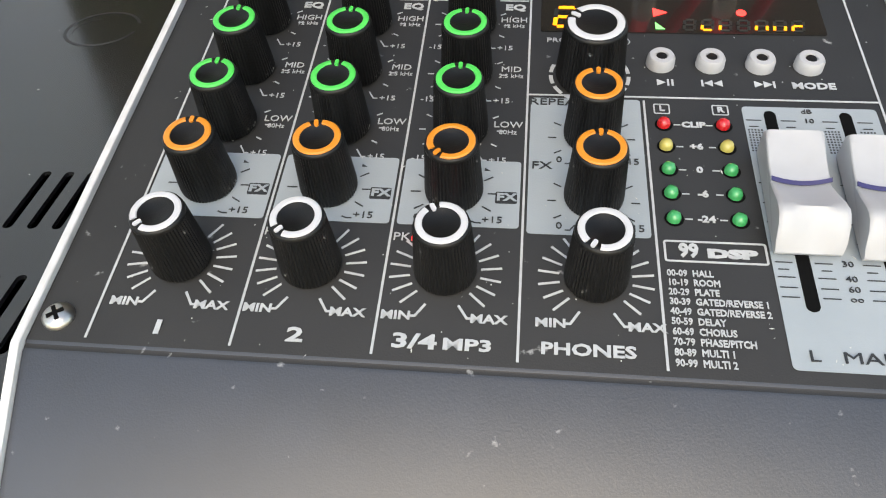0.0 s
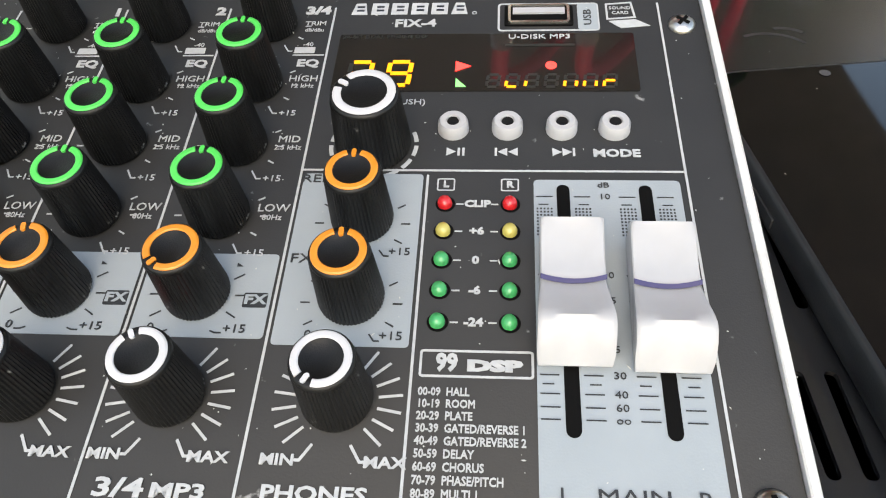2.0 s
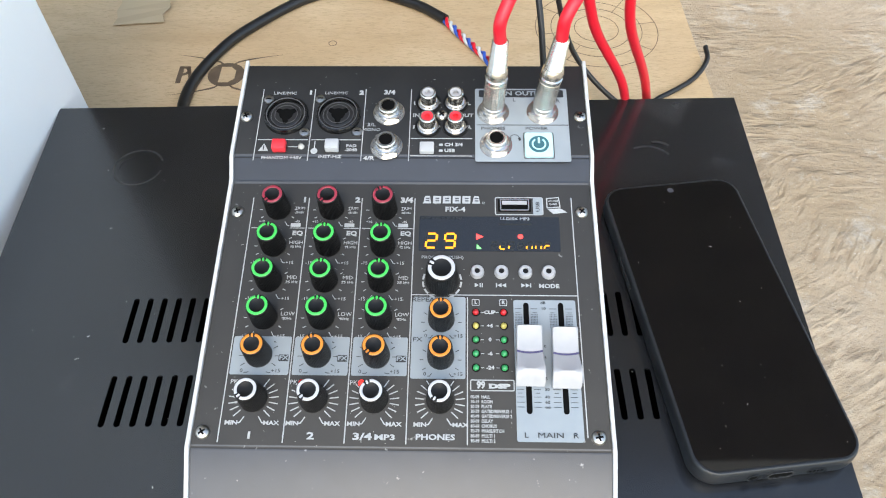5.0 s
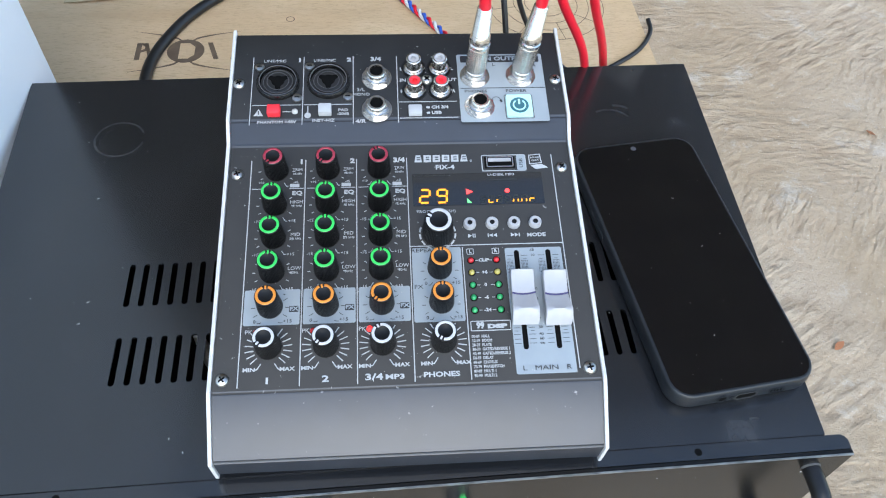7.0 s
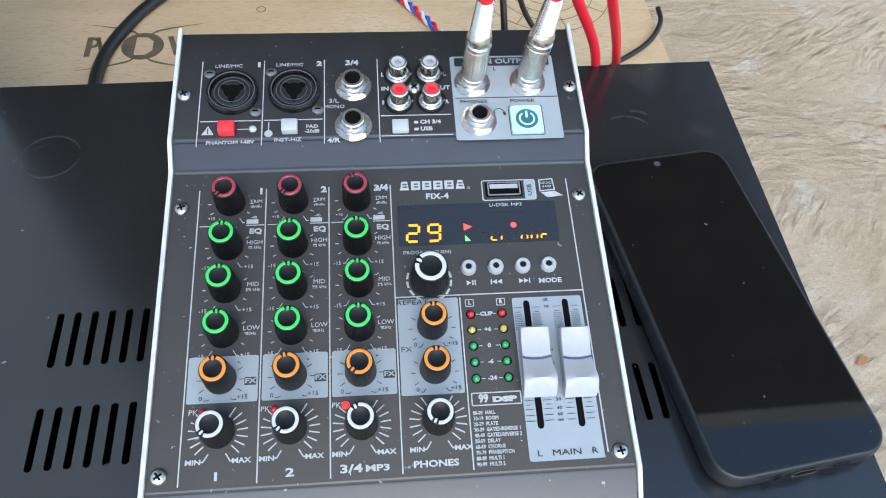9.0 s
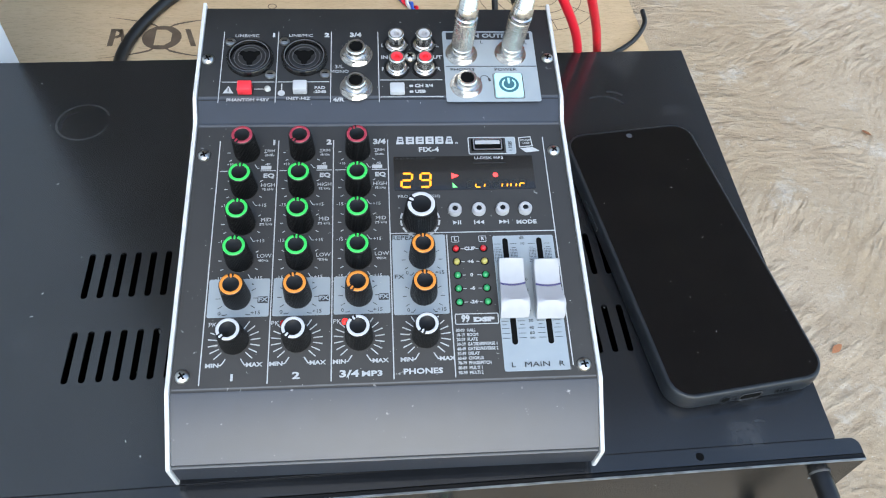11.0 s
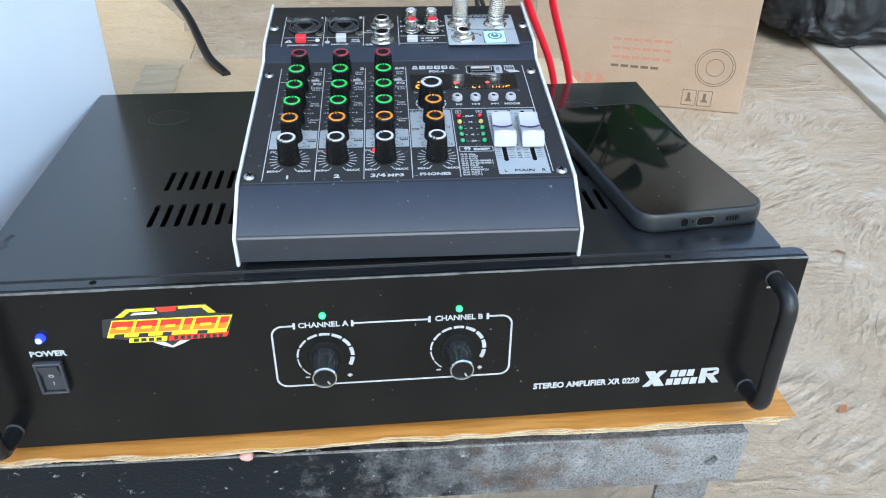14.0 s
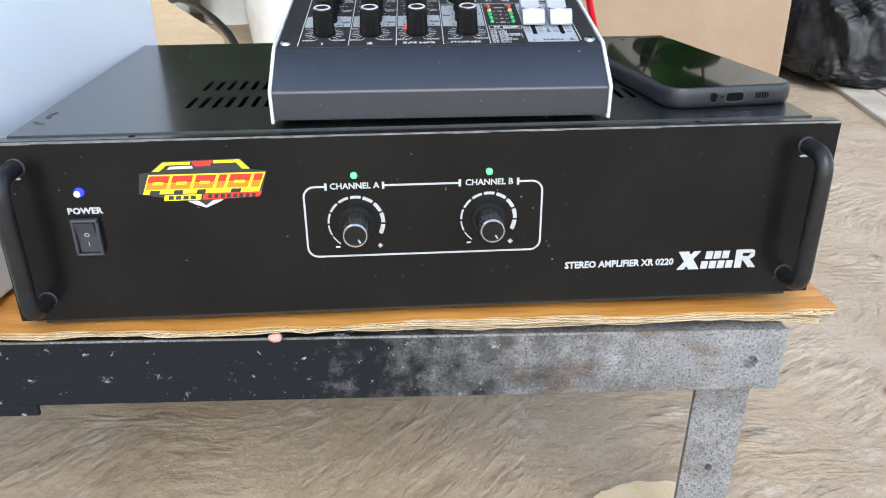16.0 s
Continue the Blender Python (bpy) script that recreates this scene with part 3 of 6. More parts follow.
flat = thing("flattened_box", "flattened brown printed cardboard box lying on the bench", "cardboard box", pose(0.23, 0, 0.2656, 0, 1.2, 0) @ pose(-0.23, 0, -0.2656))
fb = bmesh.new()
box(fb, -0.47, 0.290, 0.314, 0.77, 0.2515, 0.2575)
box(fb, -0.46, 0.286, 0.318, 0.78, 0.2578, 0.2655)
part("panel", fb, KRAFT, flat)
flap = bmesh.new()
prism(flap, [(-0.12, 0), (0.115, 0.0), (0.118, 0.045), (0.110, 0.082), (0.098, 0.076), (0.092, 0.105), (0.06, 0.15), (0.0, 0.22), (-0.05, 0.28), (-0.12, 0.36)], 0, 0.004)
part("flap", flap, KRAFT, flat, "bent-up torn flap", m=pose(-0.38, 0.782, 0.2605, 16, 0, 0))
tape = bmesh.new()
rt = random.Random(3)
pv = None
for i in range(15):
    e = [tape.verts.new((-0.03 + 0.05 * k + rt.uniform(-0.003, 0.003), i * 0.013, rt.uniform(0.0004, 0.003))) for k in range(2)]
    if pv:
        tape.faces.new((pv[0], pv[1], e[1], e[0]))
    pv = e
tp = part("packing_tape", tape, mat("clear_tape", (0.52, 0.41, 0.27), 0.2, spec=0.7), flat, "crumpled shiny packing tape", m=pose(-0.27, 0.56, 0.2662, 0, 0, 6))
tp.modifiers.new("thick", "SOLIDIFY").thickness = 0.0004


def printed(name, outline, material, parent, m, t=0.00012, label=""):
    return part(name, prism(bmesh.new(), outline, 0, t), material, parent, label, m=m)


def ring(r0, r1, a0=0, a1=360, n=40):
    out = [(r1 * math.cos(radians(a0 + (a1 - a0) * i / n)), r1 * math.sin(radians(a0 + (a1 - a0) * i / n))) for i in range(n + 1)]
    return out + [(r0 * math.cos(radians(a1 - (a1 - a0) * i / n)), r0 * math.sin(radians(a1 - (a1 - a0) * i / n))) for i in range(n + 1)]


FZ = 0.2656
lm = pose(-0.1745, 0.481, FZ)
printed("print", ring(0, 0.0175, 0, 359.5), BROWN_PRINT, flat, lm)
printed("print", [(-0.006, -0.0115), (0.003, -0.0115), (0.0085, -0.006), (0.0085, 0.006), (0.003, 0.0115), (-0.006, 0.0115)], KRAFT, flat, lm @ pose(0, 0, 0.0001))
for bx, w, sk in ((-0.0465, 0.0048, 0.0), (-0.0335, 0.0034, -0.006), (0.0270, 0.0048, -0.0075), (0.0425, 0.0026, 0.0085)):
    printed("print", [(bx, -0.0125), (bx + w, -0.0125), (bx + w + sk, 0.0125), (bx + sk, 0.0125)], BROWN_PRINT, flat, lm)
printed("print", ring(0.0036, 0.0070, -90, 90, 14), BROWN_PRINT, flat, lm @ pose(-0.042, 0.0055, 0))
for sgn in (-1, 1):
    for up in (-1, 1):
        cx = [(sgn * (0.004 + 0.048 * i / 10), up * (0.0155 + 0.015 * (i / 10) ** 0.5)) for i in range(11)]
        printed("print", cx + [(x, y - up * 0.0028 * (1 - i / 10)) for i, (x, y) in reversed(list(enumerate(cx)))][1:], BROWN_PRINT, flat, lm)
printed("print", ring(0.0035, 0.0043, 0, 359), BROWN_PRINT, flat, pose(-0.077, 0.53, FZ))
for rr in (0.022, 0.034, 0.046, 0.062):
    printed("print", ring(rr, rr + 0.0007, 0, 359.5), BROWN_PRINT, flat, pose(0.19, 0.555, FZ))
for i in range(8):
    printed("print", [(0.035, -0.0003), (0.062, -0.0003), (0.062, 0.0003), (0.035, 0.0003)], BROWN_PRINT, flat, pose(0.19, 0.555, FZ, 0, 0, 45 * i + 10))
for i in range(5):
    printed("print", [(0, 0), (0.012, 0), (0.012, 0.012), (0, 0.012)], BROWN_PRINT, flat, pose(0.02 + 0.018 * i, 0.74, FZ))

# ---- white cabinet ----
cab = thing("cabinet", "pale white painted cabinet standing beside the amplifier", "cabinet", pose(-0.262, 0.0, 0.2722, 0, 0, -5.5))
part("body", boxed(-0.22, -0.002, -0.03, 0.338, 0.004, 0.62, 0.004, 3), CABINET, cab)
part("base", boxed(-0.21, -0.01, -0.02, 0.328, 0.0, 0.004), RUBBER, cab)

# ---- box standing on the ground ----
cb = thing("carton", "upside-down brown cardboard carton standing on the ground", "carton", pose(0.60, 1.285, 0, 0, 0, -21))
part("body", boxed(-0.24, 0.235, 0, 0.3, 0, 0.46, 0.004, 2), CARTON_BOARD, cb)
for i, w in enumerate((0.022, 0.02, 0.022)):
    printed("print", [(0, 0), (w * 0.75, 0), (w, 0.012), (w * 0.7, 0.024), (0.004, 0.024), (0.006, 0.012)], RED_PRINT, cb, pose(-0.145 + 0.026 * i, -0.0003, 0.042, 90))
for k, rr in enumerate((0.018, 0.036, 0.041)):
    printed("print", ring(rr, rr + 0.0016, 0, 359), BROWN_PRINT, cb, pose(0.165, -0.0003, 0.1, 90))
for i, (z, n) in enumerate(((0.085, 5), (0.105, 6), (0.125, 6), (0.145, 6))):
    for k in range(n):
        printed("print", [(0, 0), (0.017, 0), (0.017, 0.006), (0, 0.006)], RED_PRINT if i else BROWN_PRINT, cb, pose(-0.06 + 0.022 * k, -0.0003, z, 90))
for k in range(2):
    fr = [(0.001, 0.001), (0.031, 0.001), (0.031, 0.036), (0.001, 0.036)]
    for a, b in zip(fr, fr[1:] + fr[:1]):
        d = Vector((b[0] - a[0], b[1] - a[1])).normalized() * 0.0008
        printed("print", [(a[0] + d.y, a[1] - d.x), (b[0] + d.y, b[1] - d.x), (b[0] - d.y, b[1] + d.x), (a[0] - d.y, a[1] + d.x)], BROWN_PRINT, cb, pose(0.105 + 0.034 * k, -0.0003, 0.01, 90))
    printed("print", [(0.008, 0.01), (0.024, 0.01), (0.018, 0.018), (0.018, 0.03), (0.012, 0.03), (0.012, 0.018)], BROWN_PRINT, cb, pose(0.105 + 0.034 * k, -0.0003, 0.01, 90))
part("seam", boxed(-0.2402, 0.2352, -0.0008, 0.0, 0.188, 0.1895), CARTON_BOARD, cb)


# ---- things in the distance ----
def bin_bag(x, y, sx, sy, sz, seed, z=0.0, material=None, label="crumpled black plastic bag standing on the ground"):
    """A slumped full sack: squarish, pulled into long folds and small creases."""
    bm = bmesh.new()
    bmesh.ops.create_icosphere(bm, subdivisions=6, radius=1)
    for v in bm.verts:
        p = v.co.copy()
        q = Vector([abs(c) ** e * math.copysign(1, c) for c, e in zip(p, (0.45, 0.45, 0.5))])
        o = Vector((seed, seed * 0.7, 0))
        fold = abs(noise.noise(Vector((p.x * 2.6, p.y * 2.6, p.z * 1.1)) + o))
        crease = abs(noise.noise(p * 7 + o))
        k = 1 + 0.06 * noise.noise(p * 1.7 + o) + 0.15 * fold + 0.05 * crease + 0.02 * noise.noise(p * 22)
        v.co = Vector((q.x * sx * k, q.y * sy * k, max(0.0, (q.z * k * 0.5 + 0.5) * sz)))
    return tagged(part("bin_bag", bm, material or BAG, m=pose(x, y, z), smooth=80), label, "bag", "full plastic bags")


bin_bag(1.49, 1.90, 0.32, 0.28, 0.27, 1.0, 0.012)
bin_bag(1.50, 1.92, 0.30, 0.26, 0.34, 3.0, 0.262, BLUE_BAG, "dark blue plastic sack lying on a black bag")
bin_bag(1.12, 2.35, 0.22, 0.3, 0.5, 4.0)
bin_bag(2.3, 2.3, 0.42, 0.38, 0.5, 7.0, 0.012)


def plant_pot(x, y, r, h, tall=1.0):
    pot = thing("plant_pot", "white plastic plant pot with leafy green plant", "plant pot", pose(x, y, 0), "potted plants")
    part("pot", lathe(bmesh.new(), [(0, 0), (r * 0.78, 0), (r * 0.97, h * 0.93), (r * 1.04, h * 0.93), (r * 1.04, h), (r * 0.95, h), (r * 0.92, h * 0.9), (0, h * 0.9)], 36), POT, pot, smooth=40)
    rnd = random.Random(int(x * 100))
    for s in range(7):
        a, ln = rnd.uniform(0, math.tau), rnd.uniform(0.5, 1.2) * tall
        lean = rnd.uniform(0.15, 0.5)
        pts = spline([(0, 0, h * 0.9), (math.cos(a) * lean * 0.3, math.sin(a) * lean * 0.3, h + ln * 0.5), (math.cos(a) * lean, math.sin(a) * lean, h + ln)], 6)
        st = part("stem", tube(bmesh.new(), pts, [0.009 - 0.006 * i / len(pts) for i in range(len(pts))], 6), STEM, pot)
        for i in range(7):
            p = pts[-1 - (i * 2) % 11]
            lb = bmesh.new()
            L, W = rnd.uniform(0.18, 0.3) * tall, rnd.uniform(0.05, 0.085) * tall
            pr = None
            for k in range(7):
                t = k / 6
                w = W * math.sin(math.pi * min(1, t * 0.94 + 0.03)) ** 0.8
                z = 0.05 * math.sin(t * 2.6) - 0.1 * t * t
                e = [lb.verts.new((t * L, -w, z + 0.012)), lb.verts.new((t * L, 0, z)), lb.verts.new((t * L, w, z + 0.012))]
                if pr:
                    lb.faces.new((pr[0], e[0], e[1], pr[1]))
                    lb.faces.new((pr[1], e[1], e[2], pr[2]))
                pr = e
            part("leaf", lb, LEAF, st, m=Matrix.Translation(p) @ pose(0, 0, 0, rnd.uniform(-25, 25), rnd.uniform(-35, 25), rnd.uniform(0, 360)), smooth=60)
    return pot


plant_pot(-0.42, 2.75, 0.19, 0.36)
plant_pot(-1.05, 3.1, 0.19, 0.36)
plant_pot(1.2, 2.75, 0.2, 0.38, 1.6)
plant_pot(0.25, 3.25, 0.2, 0.38, 1.5)
plant_pot(-0.75, 3.45, 0.2, 0.36, 1.6)
plant_pot(0.75, 3.4, 0.2, 0.38, 1.5)
plant_pot(-1.7, 3.3, 0.2, 0.38, 1.5)

# ---- amplifier ----
amp = thing("amplifier", "black rack stereo amplifier lying on orange cardboard", "amplifier")
FRONT_L, FRONT_R, REAR_L, REAR_R, REAR_Y = -0.2245, 0.2245, -0.235, 0.235, 0.306
lid = part("top_cover", prism(bmesh.new(), [(FRONT_L, 0.0112), (FRONT_R, 0.0112), (REAR_R, REAR_Y), (REAR_L, REAR_Y)], ZT - 0.0015, ZT), BLACK_STEEL, amp, "scuffed black top cover with vent slots")
cb_ = bmesh.new()
for row_y0, row_y1 in ((0.1136, 0.1428), (0.0646, 0.0936)):
    for i in range(36):
        x = -0.1412 + i * 0.00795
        prism(cb_, round_rect(x - 0.00165, x + 0.00165, row_y0, row_y1, 0.00155, 4), ZT - 0.01, ZT + 0.01)
cut(lid, [part("cutter", cb_, HOLE_SHADE)])
SCUFF = mat("dusty_scuff", (0.035, 0.036, 0.038), 0.5, 0, (0.012, 0.012, 0.013), 90, mix=(0.4, 0.6))
for sx, sy, r0, r1, a0, a1 in ((-0.166, 0.247, 0.0150, 0.0164, 20, 350), (-0.168, 0.246, 0.0100, 0.0104, 100, 200), (0.165, 0.243, 0.0150, 0.0168, 30, 120), (0.172, 0.252, 0.0100, 0.0122, 40, 100), (-0.205, 0.055, 0.0120, 0.0150, 150, 215), (-0.212, 0.045, 0.0090, 0.0115, 200, 260), (0.190, 0.016, 0.0060, 0.0072, 60, 110)):
    printed("scuff_mark", ring(r0, r1, a0, a1, 24), SCUFF, lid, pose(sx, sy, ZT + 0.00002), 0.00005)
ch = bmesh.new()
def wall4(bm, a, b, z0, z1, t):
    a, b = Vector((*a, 0)), Vector((*b, 0))
    n = Vector((-(b - a).y, (b - a).x, 0)).normalized() * t
    prism(bm, [(a.x, a.y), (b.x, b.y), ((b + n).x, (b + n).y), ((a + n).x, (a + n).y)], z0, z1)
wall4(ch, (FRONT_R, 0.0045), (REAR_R, REAR_Y), 0.273, ZT - 0.0018, 0.0015)
wall4(ch, (REAR_R - 0.0016, REAR_Y), (REAR_L + 0.0016, REAR_Y), 0.273, ZT - 0.0018, 0.0015)
wall4(ch, (REAR_L, REAR_Y), (FRONT_L, 0.0045), 0.273, ZT - 0.0018, 0.0015)
prism(ch, [(FRONT_L + 0.002, 0.0045), (FRONT_R - 0.002, 0.0045), (REAR_R - 0.003, REAR_Y - 0.003), (REAR_L + 0.003, REAR_Y - 0.003)], 0.273, 0.275)
part("chassis", ch, BLACK_STEEL, amp)
# board painted near-black, so the shade inside the amplifier is its colour
part("circuit_board", boxed(-0.2, 0.2, 0.03, 0.26, 0.29, 0.292), HOLE_SHADE, amp)
for cx, cy in ((-0.115, 0.128), (-0.107, 0.08), (-0.128, 0.085)):
    part("capacitor", lathe(bmesh.new(), [(0, 0.2922), (0.0035, 0.2922), (0.0035, 0.33), (0.002, 0.331), (0, 0.331)], 12, pose(cx, cy, 0)), SILVER_INK, amp, smooth=40)
for fx in (-0.19, 0.19):
    for fy in (0.03, 0.27):
        part("foot", lathe(bmesh.new(), [(0, 0.0), (0.009, 0.0), (0.0095, 0.2734 - fz_front(fx)), (0, 0.2734 - fz_front(fx))], 16, pose(fx, fy, fz_front(fx))), RUBBER, amp)
panel = part("front_panel", boxed(-0.2365, 0.2362, 0.0, 0.003, 0.277, ZT - 0.0010, 0.0005), PANEL_BLACK, amp)
lip_out = [(-0.2362, 0.0031), (0.2359, 0.0031), (0.2359, 0.0070)] + [(0.2319 + 0.0040 * math.cos(radians(a)), 0.0070 + 0.0040 * math.sin(radians(a))) for a in (20, 45, 70, 90)] + [(-0.2322 + 0.0040 * math.cos(radians(a)), 0.0070 + 0.0040 * math.sin(radians(a))) for a in (90, 110, 135, 160)] + [(-0.2362, 0.0070)]
lip = prism(bmesh.new(), lip_out, ZT - 0.0030, ZT - 0.0009)
part("top_lip", lip, BLACK_STEEL, amp, "folded black lip along the front panel")
for hx, hy in ((-0.157, 0.0075), (0.156, 0.0070)):
    part("screw_hole", lathe(bmesh.new(), [(0, ZT - 0.0009), (0.0020, ZT - 0.0009), (0.0019, ZT - 0.0008), (0, ZT - 0.00085)], 14, pose(hx, hy, 0)), HOLE_SHADE, amp)
eb, rnd_e = bmesh.new(), random.Random(14)
ex = -0.2360
while ex < 0.2350:
    w = rnd_e.uniform(0.004, 0.03)
    d = rnd_e.uniform(0.0003, 0.0008)
    prism(eb, [(ex, -0.00015), (min(ex + w, 0.2358), -0.00015), (min(ex + w, 0.2358), 0.0007), (ex, 0.0007)], ZT - 0.0013 - d, ZT - 0.00085)
    ex += w + 0.00001
EDGE_WORN = mat("worn_bare_edge", (0.30, 0.31, 0.31), 0.35, 0.6, (0.12, 0.12, 0.12), 160, mix=(0.35, 0.75))
part("worn_edge", eb, EDGE_WORN, panel, "paint worn to bare metal along the top edge")
AX = pose(0, -0.0001, 0, 90)          # drawing plane on the front panel: x right, y up, z out of it


def bend(points, r, n=6):
    """Points with each inner corner rounded."""
    P = [Vector(p) for p in points]
    out = [P[0]]
    for a, b, c in zip(P, P[1:], P[2:]):
        p, q = b + (a - b).normalized() * r, b + (c - b).normalized() * r
        for i in range(n + 1):
            t = i / n
            out.append((1 - t) ** 2 * p + 2 * t * (1 - t) * b + t * t * q)
    return out + [P[-1]]


for hx in (-0.2185, 0.2185):
    h = part("handle", tube(bmesh.new(), bend([(hx, 0.0, 0.2905), (hx, -0.0215, 0.2905), (hx, -0.0215, 0.3705), (hx, 0.0, 0.3705)], 0.011), 0.0048, 20), HANDLE_BLACK, amp, "black tubular carry handle", smooth=50)
    for hz in (0.2905, 0.3705):
        part("collar", lathe(bmesh.new(), [(0, 0.0), (0.0053, 0.0), (0.0052, 0.0006), (0.0049, 0.0010), (0, 0.0010)], 20), STEEL_DARK, h, "scuffed flange of the handle", m=pose(hx, 0.0, hz, 90), smooth=40)
    part("chipped_paint", prism(bmesh.new(), round_rect(-0.0022, 0.0026, -0.0007, 0.0006, 0.0005, 2), 0, 0.0001), SILVER_INK, h, "chip of bare metal under the handle", m=pose(hx - 0.001, -0.0001, 0.3645, 90))


def line2(pts, w, name, material, parent, m, closed=False, t=0.00012):
    """A printed line of width w through points, with mitred corners."""
    P = [Vector((x, y)) for x, y in pts]
    n = len(P)
    L, R = [], []
    for i in range(n):
        a = P[i - 1] if (i or closed) else P[i] * 2 - P[i + 1]
        b = P[(i + 1) % n] if (i < n - 1 or closed) else P[i] * 2 - P[i - 1]
        d0, d1 = (P[i] - a).normalized(), (b - P[i]).normalized()
        nn = Vector((-(d0 + d1).y, (d0 + d1).x)).normalized()
        k = w / 2 / max(0.3, nn.dot(Vector((-d1.y, d1.x))))
        L.append(P[i] + nn * k)
        R.append(P[i] - nn * k)
    bm = bmesh.new()
    rows = [[bm.verts.new((p.x, p.y, z)) for p in side] for side, z in ((R, 0), (L, 0), (L, t), (R, t))]
    for i in range(n if closed else n - 1):
        j = (i + 1) % n
        for k in range(4):
            bm.faces.new((rows[k][i], rows[k][j], rows[(k + 1) % 4][j], rows[(k + 1) % 4][i]))
    return part(name, bm, material, parent, m=m)


GLOSS_BLACK = mat("gloss_black_plastic", (0.012, 0.0125, 0.014), 0.2, spec=1.0)
SWITCH = mat("switch_plastic", (0.035, 0.038, 0.046), 0.35)


# printed frame round the two channels
def arc(cx, cy, r, a0, a1, n=6):
    return [(cx + r * math.cos(radians(a0 + (a1 - a0) * i / n)), cy + r * math.sin(radians(a0 + (a1 - a0) * i / n))) for i in range(n + 1)]


XL, XR, ZB, ZU, RC = -0.0670, 0.0675, 0.3120, 0.3545, 0.006
line2([(-0.0545, ZU)] + arc(XL + RC, ZU - RC, RC, 90, 180) + arc(XL + RC, ZB + RC, RC, 180, 270) + arc(XR - RC, ZB + RC, RC, 270, 360) + arc(XR - RC, ZU - RC, RC, 0, 90) + [(0.0535, ZU)], 0.0011, "printed_frame", WHITE_INK, panel, AX)
line2([(-0.0225, ZU), (0.0205, ZU)], 0.0011, "printed_frame", WHITE_INK, panel, AX)
for tx in (-0.0545, -0.0225, 0.0205, 0.0535):
    line2([(tx, ZU - 0.0021), (tx, ZU + 0.0021)], 0.0014, "printed_tick", WHITE_INK, panel, AX @ pose(0, 0, 0.00005))
words("lettering", "CHANNEL A", 0.0036, WHITE_INK, panel, AX @ pose(-0.0385, ZU, 0.0001), bold=0.00012)
words("lettering", "CHANNEL B", 0.0036, WHITE_INK, panel, AX @ pose(0.0371, ZU, 0.0001), bold=0.00012)
words("lettering", "POWER", 0.0036, WHITE_INK, panel, AX @ pose(-0.1870, 0.3447, 0.0001), bold=0.0002, wide=1.1)
words("lettering", "STEREO AMPLIFIER XR 0220", 0.0043, WHITE_INK, panel, AX @ pose(0.1162, 0.3003, 0.0001), bold=0.0002, wide=0.92)
# maker's mark as plain shapes
for pts in ([(0.1515, 0.2948), (0.1560, 0.2948), (0.1655, 0.3068), (0.1612, 0.3068)], [(0.1590, 0.2948), (0.1655, 0.2948), (0.1580, 0.3068), (0.1518, 0.3068)]):
    printed("maker_mark", pts, WHITE_INK, panel, AX @ pose(0, 0, 0.00003 * (pts[0][0] > 0.155)))
for pts in ([(0.1872, 0.2948), (0.1915, 0.2948), (0.1915, 0.3068), (0.1872, 0.3068)], [(0.1914, 0.3005), (0.1960, 0.2948), (0.2005, 0.2948), (0.1955, 0.3012)], [(0.1914, 0.3046), (0.1972, 0.3046), (0.1988, 0.3035), (0.1988, 0.3058), (0.1972, 0.3068), (0.1914, 0.3068)], [(0.1914, 0.3005), (0.1965, 0.3005), (0.1990, 0.3022), (0.1990, 0.3042), (0.1962, 0.3040), (0.1955, 0.3024), (0.1914, 0.3024)]):
    printed("maker_mark", pts, WHITE_INK, panel, AX)
for k, (x0, z0, n) in enumerate(((0.1685, 0.3014, 3), (0.1662, 0.2950, 4))):
    for i in range(n):
        printed("maker_mark", [(x0 + 0.0051 * i, z0), (x0 + 0.0051 * i + 0.0042, z0), (x0 + 0.0051 * i + 0.0046, z0 + 0.005), (x0 + 0.0051 * i + 0.0004, z0 + 0.005)], WHITE_INK, panel, AX)
